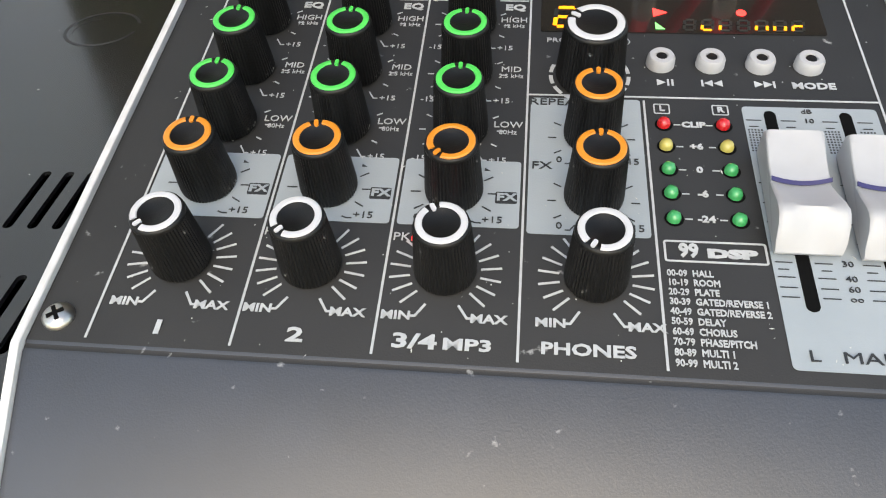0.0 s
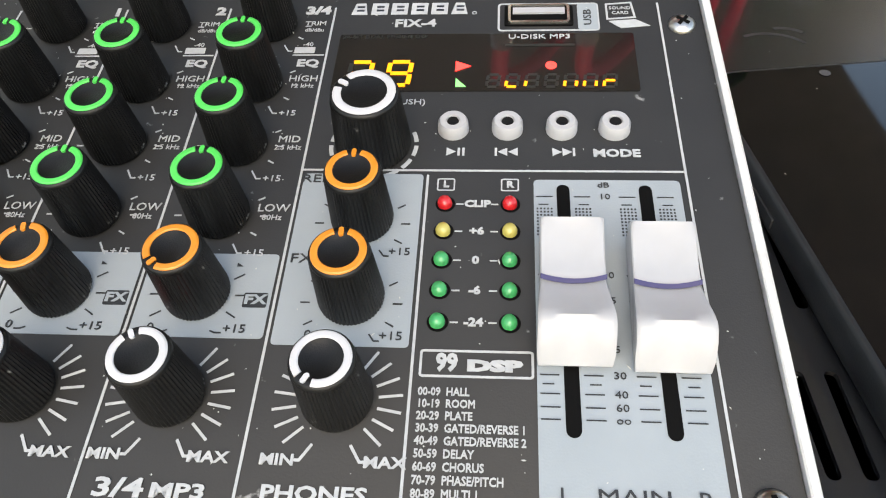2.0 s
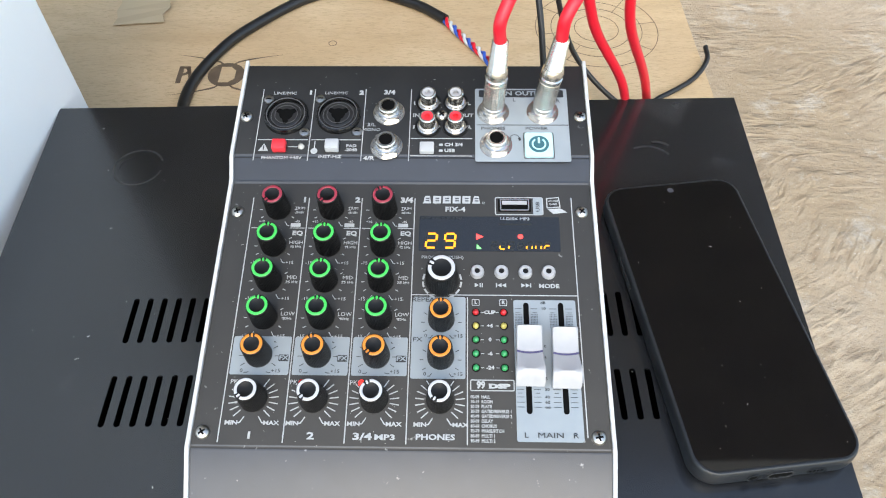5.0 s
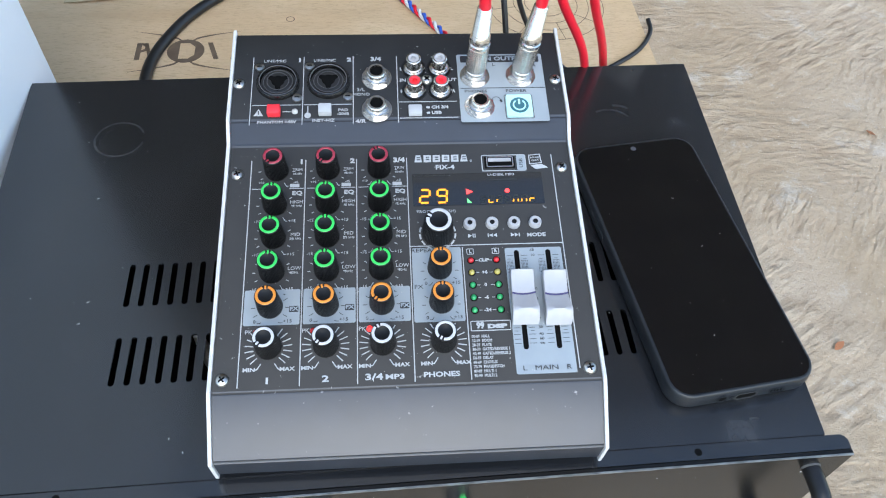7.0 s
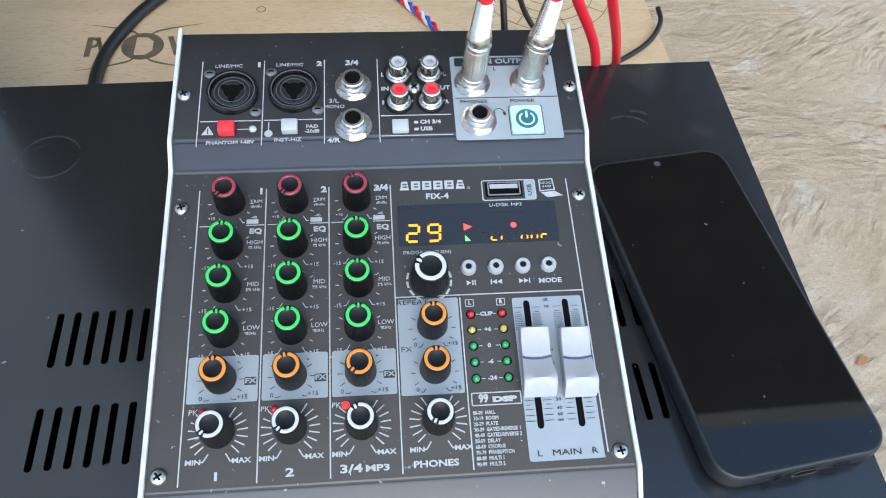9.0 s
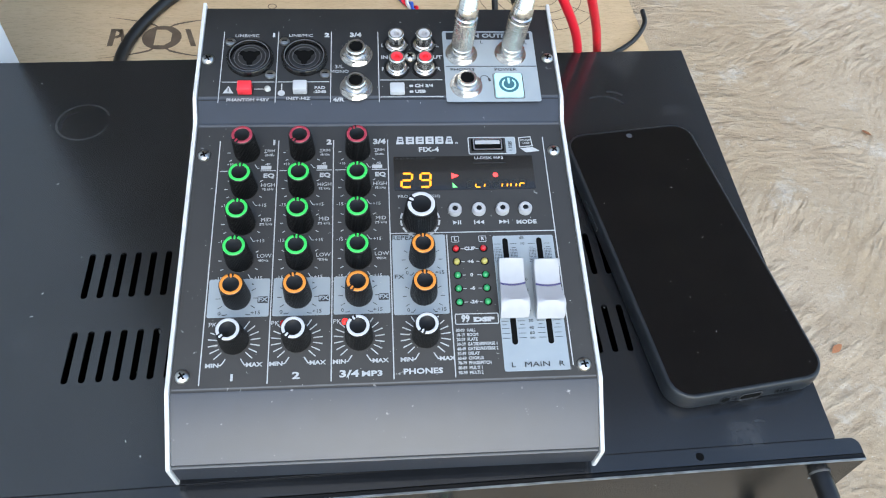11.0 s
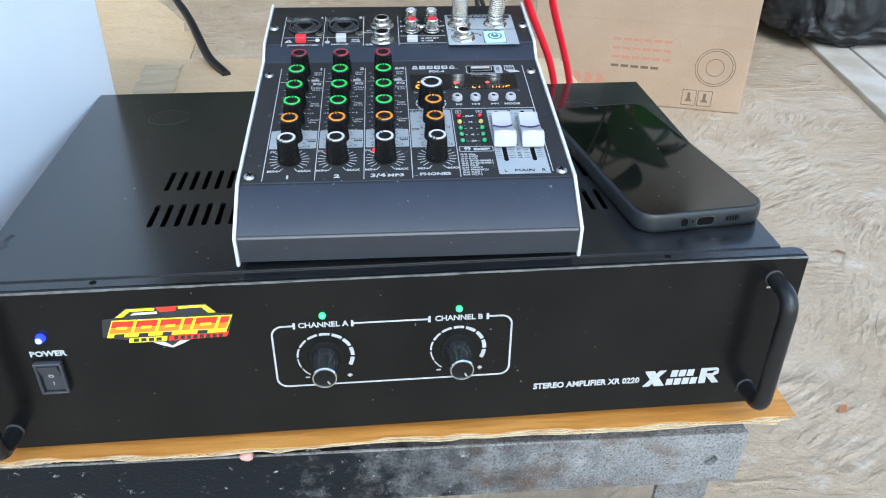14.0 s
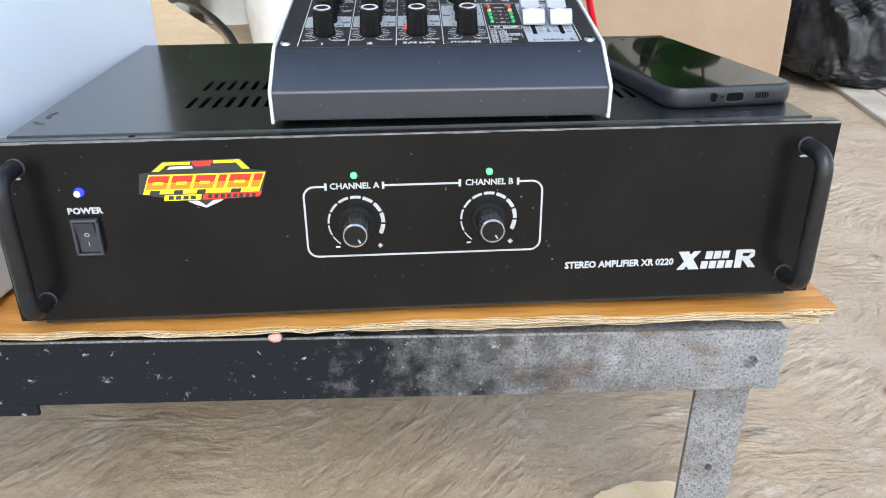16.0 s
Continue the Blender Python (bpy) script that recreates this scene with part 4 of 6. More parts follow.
for cx in (-0.0385, 0.0371):
    for i in range(10):
        a = 222 - i * 26.5
        w = 0.0007 + 0.0017 * i / 9
        printed("dial_mark", ring(0.0163 - w, 0.0163, a - 11, a + 11, 5), WHITE_INK, panel, AX @ pose(cx, 0.3325, 0))
    line2([(cx - 0.0125, 0.3178), (cx - 0.0100, 0.3178)], 0.0009, "lettering", WHITE_INK, panel, AX)
    line2([(cx + 0.0115, 0.3178), (cx + 0.0143, 0.3178)], 0.0009, "lettering", WHITE_INK, panel, AX)
    line2([(cx + 0.0129, 0.3164), (cx + 0.0129, 0.3192)], 0.0009, "lettering", WHITE_INK, panel, AX @ pose(0, 0, 0.00005))
    part("dial_washer", lathe(bmesh.new(), [(0, 0), (0.0102, 0), (0.0098, 0.0008), (0, 0.0010)], 32), KNOB_BLACK, panel, m=AX @ pose(cx, 0.3325, 0), smooth=40)
    kb = part("knob", lathe(bmesh.new(), [(0, 0.0009), (0.0078, 0.0009), (0.0076, 0.0026), (0.0070, 0.0040), (0.0067, 0.0170), (0.0064, 0.0183), (0, 0.0183)], 36, ribs=0.0005), GLOSS_BLACK, panel, "black ribbed gain knob with bright rim", m=AX @ pose(cx, 0.3325, 0), smooth=25)
    part("rim", lathe(bmesh.new(), [(0.0058, 0.0181), (0.0068, 0.0181), (0.0070, 0.0190), (0.0066, 0.0197), (0.0060, 0.0197), (0.0058, 0.0191)], 36), CHROME, kb, "bright chrome rim", smooth=40)
    part("face", lathe(bmesh.new(), [(0, 0.0193), (0.0059, 0.0191)], 24), KNOB_BLACK, kb)
    part("pointer", boxed(-0.0004, 0.0004, -0.0052, -0.0028, 0.0193, 0.0196), WHITE_INK, kb, m=pose(0, 0, 0, 0, 0, 32))
    ld = part("led", lathe(bmesh.new(), [(0, 0), (0.0019, 0), (0.0018, 0.0012), (0.001, 0.0022), (0, 0.0024)], 16), LIT_GREEN, panel, "lit green signal lamp", m=AX @ pose(cx, 0.3608, 0), smooth=60)
part("led", lathe(bmesh.new(), [(0, 0), (0.0026, 0), (0.0025, 0.0015), (0.0015, 0.003), (0, 0.0034)], 16), LIT_BLUE, panel, "lit blue power lamp", m=AX @ pose(-0.1878, 0.3558, 0), smooth=60)
part("led_core", lathe(bmesh.new(), [(0, 0.0036), (0.0017, 0.0033), (0.0012, 0.0040), (0, 0.0042)], 14), LIT_CORE, panel, "pale glowing core of the power lamp", m=AX @ pose(-0.1880, 0.3557, 0), smooth=60)
sw = part("power_switch", prism(bmesh.new(), round_rect(-0.0072, 0.0072, -0.0108, 0.0108, 0.0008, 2), 0, 0.0015), KNOB_BLACK, panel, "black rocker power switch", m=AX @ pose(-0.1875, 0.3300, 0))
bz = bmesh.new()
box(bz, -0.0074, 0.0074, 0.0092, 0.0110, 0.0014, 0.0046, 0.0006)
box(bz, -0.0074, 0.0074, -0.0110, -0.0096, 0.0014, 0.0034, 0.0005)
box(bz, 0.0056, 0.0074, -0.0095, 0.0091, 0.0014, 0.0040, 0.0005)
box(bz, -0.0074, -0.0058, -0.0095, 0.0091, 0.0014, 0.0040, 0.0005)
part("bezel", bz, SWITCH, sw)
rk = bmesh.new()
prism(rk, [(-0.0092, 0.0012), (0.0092, 0.0012), (0.0092, 0.0052), (0.0005, 0.0022), (-0.0092, 0.0018)], -0.0052, 0.0052, Matrix(((0, 0, 1, 0), (1, 0, 0, 0), (0, 1, 0, 0), (0, 0, 0, 1))))
part("rocker", rk, SWITCH, sw)
printed("mark", ring(0.0009, 0.0014, 0, 359, 20), WHITE_INK, sw, pose(0, 0.0015, 0.0028, 19))
printed("mark", [(-0.0002, -0.0015), (0.0002, -0.0015), (0.0002, 0.0012), (-0.0002, 0.0012)], WHITE_INK, sw, pose(0, -0.004, 0.0022, 2))

# sticker: plain shapes of its colours
st = part("sticker", prism(bmesh.new(), [(-0.0350, -0.0055), (-0.014, -0.0095), (-0.0045, -0.0105), (0.0005, -0.0145), (0.0058, -0.0105), (0.016, -0.0090), (0.031, -0.0082), (0.0355, 0.0060), (0.027, 0.0072), (0.022, 0.0135), (-0.020, 0.0128), (-0.027, 0.0068), (-0.033, 0.0062)], 0, 0.0001), BLACK_INK, panel, "red and yellow sticker with a silver chevron", m=AX @ pose(-0.1213, 0.3590, 0))


def shape(pts, material, h=0.00012):
    printed("sticker_shape", pts, material, st, pose(0, 0, h))


shape([(-0.026, 0.0072), (-0.0195, 0.0122), (-0.005, 0.0124), (-0.005, 0.0108), (-0.018, 0.0106), (-0.022, 0.0073)], YELLOW_INK)
shape([(0.0265, 0.0076), (0.0215, 0.0129), (0.0075, 0.0127), (0.0075, 0.0111), (0.0195, 0.0113), (0.0225, 0.0077)], YELLOW_INK)
shape([(-0.0045, 0.0126), (0.007, 0.0128), (0.0055, 0.0098), (-0.0025, 0.0096)], RED_INK)
shape([(-0.016, 0.0098), (-0.004, 0.01), (-0.004, 0.0085), (-0.018, 0.0083)], SILVER_INK)
x = -0.0318
for i, w in enumerate((0.0128, 0.0126, 0.0124, 0.0060, 0.0130, 0.0064)):
    def slant(x0, x1, y0, y1):
        return [(x0 + 0.42 * y0, y0), (x1 + 0.42 * y0, y0), (x1 + 0.42 * y1, y1), (x0 + 0.42 * y1, y1)]
    shape(slant(x + 0.0014, x + w + 0.0012, -0.0058, 0.0054), YELLOW_INK, 0.00012)
    shape(slant(x + 0.0020, x + w + 0.0004, 0.0006, 0.0047), RED_INK, 0.00024)
    shape(slant(x + 0.0020, x + w + 0.0004, -0.0030, 0.0004), ORANGE_INK, 0.00024)
    if w > 0.008:
        shape(slant(x + 0.0050, x + w - 0.0022, -0.0004, 0.0012), YELLOW_INK, 0.00034)
        shape(slant(x + 0.0050, x + w - 0.0026, -0.0058, -0.0036), BLACK_INK, 0.00034)
    x += w
shape([(-0.022, -0.0098), (-0.002, -0.0096), (-0.0012, -0.0064), (-0.0212, -0.0066)], YELLOW_INK)
shape([(-0.001, -0.0096), (0.030, -0.0088), (0.0318, -0.0056), (-0.0002, -0.0063)], RED_INK)
for k, x in enumerate((-0.0195, -0.0155, -0.0115, -0.0075)):
    shape([(x, -0.0092), (x + 0.0028, -0.0092), (x + 0.0032, -0.007), (x + 0.0004, -0.007)], BLACK_INK, 0.00024)
for k in range(8):
    x = 0.002 + 0.0034 * k
    shape([(x, -0.0089), (x + 0.0022, -0.0089), (x + 0.0026, -0.0066), (x + 0.0004, -0.0066)], BLACK_INK, 0.00024)
shape([(-0.009, -0.0102), (-0.0035, -0.0102), (0.0005, -0.0132), (0.0048, -0.01), (0.0105, -0.0098), (0.0065, -0.0118), (0.0005, -0.0144), (-0.0055, -0.0122)], SILVER_INK)

# ---- phone ----
phone = thing("phone", "black smartphone in a dark rubber case on the amplifier", "phone", pose(0.1775, 0.1236, ZT, 0, 0, 6.0) @ Matrix.Diagonal((1, 1, 1.22, 1)))
PW, PL = 0.0411, 0.0912


def rounded_slab(levels, r, seg=8):
    """A slab with rounded rims: levels are (inset, height) from below upwards."""
    bm = bmesh.new()
    rows = [[bm.verts.new((x, y, z)) for x, y in round_rect(-PW + d, PW - d, -PL + d, PL - d, r - d, seg)] for d, z in levels]
    for p, q in zip(rows, rows[1:]):
        for k in range(len(p)):
            bm.faces.new((p[k], p[(k + 1) % len(p)], q[(k + 1) % len(p)], q[k]))
    bm.faces.new(rows[0][::-1])
    bm.faces.new(rows[-1])
    return bm


part("case", rounded_slab([(0.0030, 0.0002), (0.0014, 0.0006), (0.0004, 0.0018), (0.0, 0.0036), (0.0, 0.0070), (0.0004, 0.0092), (0.0009, 0.0101), (0.0014, 0.0104), (0.0019, 0.0103)], 0.0125), CASE, phone, smooth=60)
part("screen", prism(bmesh.new(), round_rect(-PW + 0.0022, PW - 0.0022, -PL + 0.0024, PL - 0.0024, 0.0102, 8), 0.0100, 0.01042), SCREEN, phone, "glossy dark switched-off screen")
part("front_camera", lathe(bmesh.new(), [(0, 0.01055), (0.0019, 0.01055), (0.0019, 0.01062), (0, 0.01062)], 16, pose(0, PL - 0.0068, 0)), mat("lens_rim", (0.06, 0.06, 0.07), 0.2), phone)
for nm, x0, x1, z0, z1 in (("jack_hole", -0.0155, -0.0112, 0.0034, 0.0076), ("charging_port", -0.0055, 0.0055, 0.0034, 0.0074), ("microphone_hole", -0.0088, -0.0076, 0.0050, 0.0062), ("speaker_slot", 0.0135, 0.0215, 0.0042, 0.0068)):
    part(nm, prism(bmesh.new(), round_rect(x0, x1, z0, z1, (z1 - z0) * 0.49, 5), -0.0004, 0.0003), HOLE_SHADE, phone, m=pose(0, -PL + 0.0001, 0, 90))
    line2(round_rect(x0 - 0.0004, x1 + 0.0004, z0 - 0.0004, z1 + 0.0004, (z1 - z0) * 0.5, 5), 0.0004, "port_rim", STEEL_DARK if nm == "charging_port" else CASE, phone, pose(0, -PL - 0.0003, 0, 90), closed=True, t=0.0003)
for k in range(4):
    part("speaker_bar", boxed(0.0148 + 0.0018 * k, 0.0153 + 0.0018 * k, -PL - 0.0006, -PL - 0.0003, 0.0042, 0.0066), CASE, phone)
part("side_button", boxed(-PW - 0.0006, -PW + 0.0004, 0.02, 0.042, 0.0038, 0.0066, 0.0003), CASE, phone)

# ---- mixer ----
mixer = thing("mixer", "small black four-channel audio mixer with white edges on the amplifier", "audio mixer", pose(0.0112, 0.0087, ZT, 0, 0, -1.6))
PROF = [(0.0, 0.0045), (-0.001, 0.0205), (0.0245, 0.0395), (0.158, 0.0661), (0.168, 0.0750), (0.228, 0.0865), (0.228, 0.0045)]
SIDE = Matrix(((0, 0, 1, 0), (1, 0, 0, 0), (0, 1, 0, 0), (0, 0, 0, 1)))
bm = prism(bmesh.new(), PROF, -0.0915, 0.0915, SIDE)
bmesh.ops.bevel(bm, geom=[e for e in bm.edges if abs(e.verts[0].co.x - e.verts[1].co.x) > 0.1], offset=0.0012, segments=3, affect="EDGES")
shell = part("housing", bm, [MIX_BLACK, PRINT_BLACK], mixer, smooth=35)
# the two printed planes take the neutral black, without the painted sky tint
for pl in shell.data.polygons:
    if pl.normal.z > 0.9 and (0.024 < pl.center.y < 0.158 or pl.center.y > 0.167):
        pl.material_index = 1


def grown(prof, d):
    """The outline moved outwards by d."""
    out = []
    n = len(prof)
    for i in range(n):
        a, b, c = Vector(prof[i - 1]), Vector(prof[i]), Vector(prof[(i + 1) % n])
        n0, n1 = (b - a).normalized(), (c - b).normalized()
        n0, n1 = Vector((-n0.y, n0.x)), Vector((-n1.y, n1.x))
        m_ = (n0 + n1) / (1 + n0.dot(n1))
        out.append(tuple(b + m_ * d))
    return out


for sx in (-1, 1):
    bm = prism(bmesh.new(), grown(PROF, 0.0014), 0.0917 if sx > 0 else -0.0935, 0.0935 if sx > 0 else -0.0917, SIDE)
    bmesh.ops.bevel(bm, geom=list(bm.edges), offset=0.0003, segments=1, affect="EDGES")
    sp = part("side_plate", bm, WHITE_PLATE, mixer, "white edged steel side plate")
    for v, z in ((0.022, 0.03), (0.13, 0.048), (0.2, 0.07)):
        part("screw", lathe(bmesh.new(), [(0, 0), (0.0026, 0), (0.0022, 0.0011), (0, 0.0014)], 14), STEEL_SCREW, sp, m=pose(sx * 0.0935, v, z, 0, 90 * sx, 0), smooth=40)
for fx in (-0.06, 0.06):
    for fy in (0.03, 0.195):
        part("foot", lathe(bmesh.new(), [(0, 0), (0.0075, 0), (0.008, 0.0046), (0, 0.0046)], 16, pose(fx, fy, 0)), RUBBER, mixer)


def plane_on(a, b):
    d = math.degrees(math.atan2(b[1] - a[1], b[0] - a[0]))
    return pose(0, a[0], a[1] + 0.0001, d)


MAIN = plane_on((0.0245, 0.0395), (0.158, 0.0661)) @ pose(-0.0003, -0.0001, 0) @ Matrix.Diagonal((0.9925, 0.993, 1, 1))      # u right, s up the panel, h out of it
REAR = plane_on((0.168, 0.0750), (0.228, 0.0865)) @ pose(0, -0.001, 0)


def at(u, s, h=0.0, turn=0.0, base=None):
    return (base or MAIN) @ pose(u, s, h, 0, 0, turn)


def bar(u0, s0, u1, s1, w=0.0005, material=None, h=0.0, base=None, name="printed_line"):
    return line2([(u0, s0), (u1, s1)], w, name, material or WHITE_INK, mixer, at(0, 0, h, 0, base), t=0.00008)


def txt(text, u, s, size, material=None, base=None, **k):
    return words("lettering", text, size, material or WHITE_INK, mixer, at(u, s, 0.0003 if material is BLACK_INK else 0.00012, 0, base), **k)


def screw(base, u, s, turn):
    k = part("screw", lathe(bmesh.new(), [(0, 0), (0.0032, 0), (0.0031, 0.0007), (0.0022, 0.0015), (0, 0.0018)], 20), STEEL_SCREW, mixer, "bright cross-head screw", m=at(u, s, 0, turn, base), smooth=45)
    c = bmesh.new()
    box(c, -0.0017, 0.0017, -0.0004, 0.0004, 0.0012, 0.00185)
    box(c, -0.0004, 0.0004, -0.0017, 0.0017, 0.0012, 0.00186)
    part("cross_slot", c, HOLE_SHADE, k)


for u, s, t in ((-0.0873, 0.1188, 20), (0.0873, 0.1196, 50), (-0.0873, 0.0066, 35), (0.0872, 0.0060, 10)):
    screw(MAIN, u, s, t)
for u, s, t in ((-0.0882, 0.0257, 30), (0.0882, 0.0262, 70)):
    screw(REAR, u, s, t)

# knobs
RIBBED = lathe(bmesh.new(), [(0.0062, 0.0005), (0.0063, 0.0016), (0.0055, 0.0143)], 104, ribs=0.00022)
lathe(RIBBED, [(0, 0.0003), (0.0058, 0.0003), (0.0060, 0.0007)], 36)
lathe(RIBBED, [(0.0054, 0.0142), (0.0054, 0.0147), (0.0053, 0.0151), (0.0050, 0.0154), (0.0036, 0.0155), (0.0034, 0.0153), (0, 0.0154)], 40)
first = {}


def lathe_arc(r0, r1, a0, a1, n=44):
    """A flat coloured ring with a softly rounded top, open between a1 and a0."""
    bm = bmesh.new()
    prof = [(r0, 0.0151), (r0 + 0.0001, 0.01562), (r0 + 0.0003, 0.01575), (r1 - 0.0004, 0.01572), (r1 - 0.0001, 0.01555), (r1, 0.0150)]
    rows = [[bm.verts.new((r * math.cos(radians(a0 + (a1 - a0) * i / n)), r * math.sin(radians(a0 + (a1 - a0) * i / n)), z)) for r, z in prof] for i in range(n + 1)]
    for p, q in zip(rows, rows[1:]):
        for k in range(len(prof) - 1):
            bm.faces.new((p[k], p[k + 1], q[k + 1], q[k]))
    bm.faces.new(rows[0])
    bm.faces.new(rows[-1][::-1])
    return bm


def knob(u, s, colour, turn, big=1.0, tall=1.0):
    """A ribbed pot knob with a coloured ring that is open where the pointer lies. turn: clockwise from straight up."""
    if "body" not in first:
        k = part("knob", RIBBED, KNOB_BLACK, mixer, smooth=50)
        first["body"] = k.data
    else:
        k = new("knob", first["body"])
        k.parent = mixer
    k.matrix_local = at(u, s, 0, -turn) @ Matrix.Diagonal((big, big, tall, 1))
    if colour.name not in first:
        r = part("colour_ring", lathe_arc(0.0035, 0.0050, 108, 432), colour, k)
        p = part("pointer", prism(bmesh.new(), round_rect(-0.00045, 0.00045, 0.0031, 0.0049, 0.0004, 3), 0.0152, 0.0157), colour, k)
        first[colour.name] = (r.data, p.data)
    else:
        for nm, d in zip(("colour_ring", "pointer"), first[colour.name]):
            o = new(nm, d)
            o.parent = k
    return k


COLS = (-0.0666, -0.0394, -0.0121)
for c, u in enumerate(COLS):
    knob(u, 0.1204, RING_RED, (-140, -140, -20)[c])
    for s in (0.0995, 0.0803, 0.0612):
        knob(u, s, RING_GREEN, 2)
    knob(u, 0.0425, RING_ORANGE, (-3, -12, -140)[c])
    knob(u, 0.0218, RING_WHITE, (-138, -140, -28)[c])
knob(0.0174, 0.0605, RING_ORANGE, 0)
knob(0.0174, 0.0422, RING_ORANGE, 0)
knob(0.0174, 0.0219, RING_WHITE, -150)
knob(0.0174, 0.0808, RING_WHITE, -60, 1.3, 1.0)

# printed lines
for u in (-0.0802, -0.0515, -0.0243, 0.0028):
    bar(u, 0.0024, u, 0.1275)
bar(0.0297, 0.0024, 0.0297, 0.0725)
bar(0.0824, 0.0060, 0.0824, 0.1282)
bar(0.0028, 0.0737, 0.0824, 0.0737)
for c, u in enumerate(COLS):
    u0, u1 = (-0.0802, -0.0515, -0.0243)[c], (-0.0515, -0.0243, 0.0028)[c]
    bar(u0 + 0.001, 0.1098, u0 + 0.0062, 0.1098, 0.0004)
    bar(u1 - 0.0082, 0.1098, u1 - 0.0006, 0.1098, 0.0004)
    txt("EQ", u1 - 0.0040, 0.1068, 0.0024, bold=0.00012, wide=1.25)
    txt(("1", "2", "3/4")[c], u1 - (0.0022, 0.0022, 0.0042)[c], 0.1262, 0.0029, bold=0.0002, wide=1.25)
    txt("TRIM", u1 - 0.0042, 0.1213, 0.0016, wide=1.1)
    txt("dB/dBu", u1 - 0.0042, 0.1188, 0.0012, wide=1.0)
    txt("-40", u1 - 0.0049, 0.1135, 0.0014)
    txt("+10", u - 0.0078, 0.1135, 0.0014)
    part("printed_panel", prism(bmesh.new(), round_rect(u1 - 0.0080, u1 - 0.0030, 0.1105, 0.1126, 0.0002, 2), 0, 0.00008), WHITE_INK, mixer, m=at(0, 0))
    for nm, hz, s in (("HIGH", "12 kHz", 0.0995), ("MID", "2.5 kHz", 0.0803), ("LOW", "80Hz", 0.0612)):
        txt(nm, u1 - 0.0042, s + 0.0020, 0.0020, wide=1.05)
        txt(hz, u1 - 0.0042, s - 0.0004, 0.0014)
    for s in (0.1204, 0.0995, 0.0803, 0.0612):
        for a in (60, 90, 120, -60, -90, -120):
            if a in (60, -60) and s > 0.12:
                continue
            q = radians(a)
            bar(u + 0.0082 * math.sin(q), s + 0.0082 * math.cos(q), u + 0.0097 * math.sin(q), s + 0.0097 * math.cos(q), 0.00035, name="dial_tick")
        for sg in (-1, 1):
            line2([(u + sg * 0.0041, s - 0.0070), (u + sg * 0.0054, s - 0.0092), (u + sg * 0.0064, s - 0.0092)], 0.00035, "dial_tick", WHITE_INK, mixer, at(0, 0, 0.00002), t=0.00008)
        if s < 0.12:
            txt("+15", u + 0.0088, s - 0.0092, 0.0017, wide=1.1)
            txt("-15", u - 0.0088, s - 0.0092, 0.0017, wide=1.1)
    # pale field of the effects knob
    part("printed_field", prism(bmesh.new(), round_rect(u0 + 0.0008, u1 - 0.0008, 0.0332, 0.0518, 0.0008, 3), 0, 0.0001), PALE, mixer, "pale grey printed field", m=at(0, 0))
    part("printed_field", prism(bmesh.new(), round_rect(u1 - 0.0060, u1 - 0.0014, 0.0397, 0.0429, 0.0003, 2), 0.0001, 0.0002), BLACK_INK, mixer, m=at(0, 0))
    words("lettering", "FX", 0.0020, PALE, mixer, at(u1 - 0.0037, 0.0413, 0.0003), wide=1.3, bold=0.0001)
    txt("0", u - 0.0074, 0.0350, 0.0018, BLACK_INK, wide=1.15)
    txt("+15", u + 0.0085, 0.0350, 0.0018, BLACK_INK, wide=1.15)
    for a in (60, 90, 120, -60, -90, -120):
        q = radians(a)
        bar(u + 0.0072 * math.sin(q), 0.0422 + 0.0072 * math.cos(q), u + 0.0094 * math.sin(q), 0.0422 + 0.0096 * math.cos(q), 0.0003, BLACK_INK, 0.0002, name="dial_tick")
    for sg in (-1, 1):
        line2([(u + sg * 0.0040, 0.0346), (u + sg * 0.0050, 0.0330 + 0.0012), (u + sg * 0.0062, 0.0342)], 0.0003, "dial_tick", BLACK_INK, mixer, at(0, 0, 0.0002), t=0.00008)
    part("printed_mark", prism(bmesh.new(), [(u + 0.0062, 0.0488), (u + 0.0074, 0.0488), (u + 0.0062, 0.0496)], 0.0002, 0.0003), BLACK_INK, mixer, m=at(0, 0))
    # level dial
    txt("PK!", u - 0.0094, 0.0298, 0.0021, wide=1.1)
    part("peak_lamp", lathe(bmesh.new(), [(0, 0), (0.0016, 0), (0.0015, 0.0006), (0.0008, 0.0013), (0, 0.0015)], 14), LIT_RED if c == 2 else LED_RED, mixer, "red peak lamp", m=at(u - 0.0062, 0.0297, 0), smooth=60)
    txt(("1", "2", "3/4")[c], u - (0, 0, 0.0045)[c], 0.0054, 0.0031, bold=0.00012, wide=1.6)
    if c == 2:
        txt("MP3", u + 0.0055, 0.0052, 0.0024, bold=0.0001, wide=1.6)
for u in COLS + (0.0174,):
    for i in range(19):
        a = -150 + i * 300 / 18
        if abs(a) < 24:
            continue
        q = radians(a)
        if i in (0, 18):
            sg = 1 if a > 0 else -1
            line2([(u + sg * 0.0032, 0.0217 - 0.0078), (u + sg * 0.0050, 0.0217 - 0.0106), (u + sg * 0.0064, 0.0217 - 0.0106)], 0.0005, "dial_tick", WHITE_INK, mixer, at(0, 0), t=0.00008)
            continue
        bar(u + 0.0071 * math.sin(q), 0.0217 + 0.0071 * math.cos(q), u + 0.0113 * math.sin(q), 0.0217 + 0.0113 * math.cos(q), 0.0005, name="dial_tick")
    txt("MIN", u - 0.0087, 0.0110, 0.0019, bold=0.00008, wide=1.25)
    txt("MAX", u + 0.0091, 0.0110, 0.0019, bold=0.00008, wide=1.25)
txt("PHONES", 0.0156, 0.0055, 0.0025, bold=0.0001, wide=1.34)

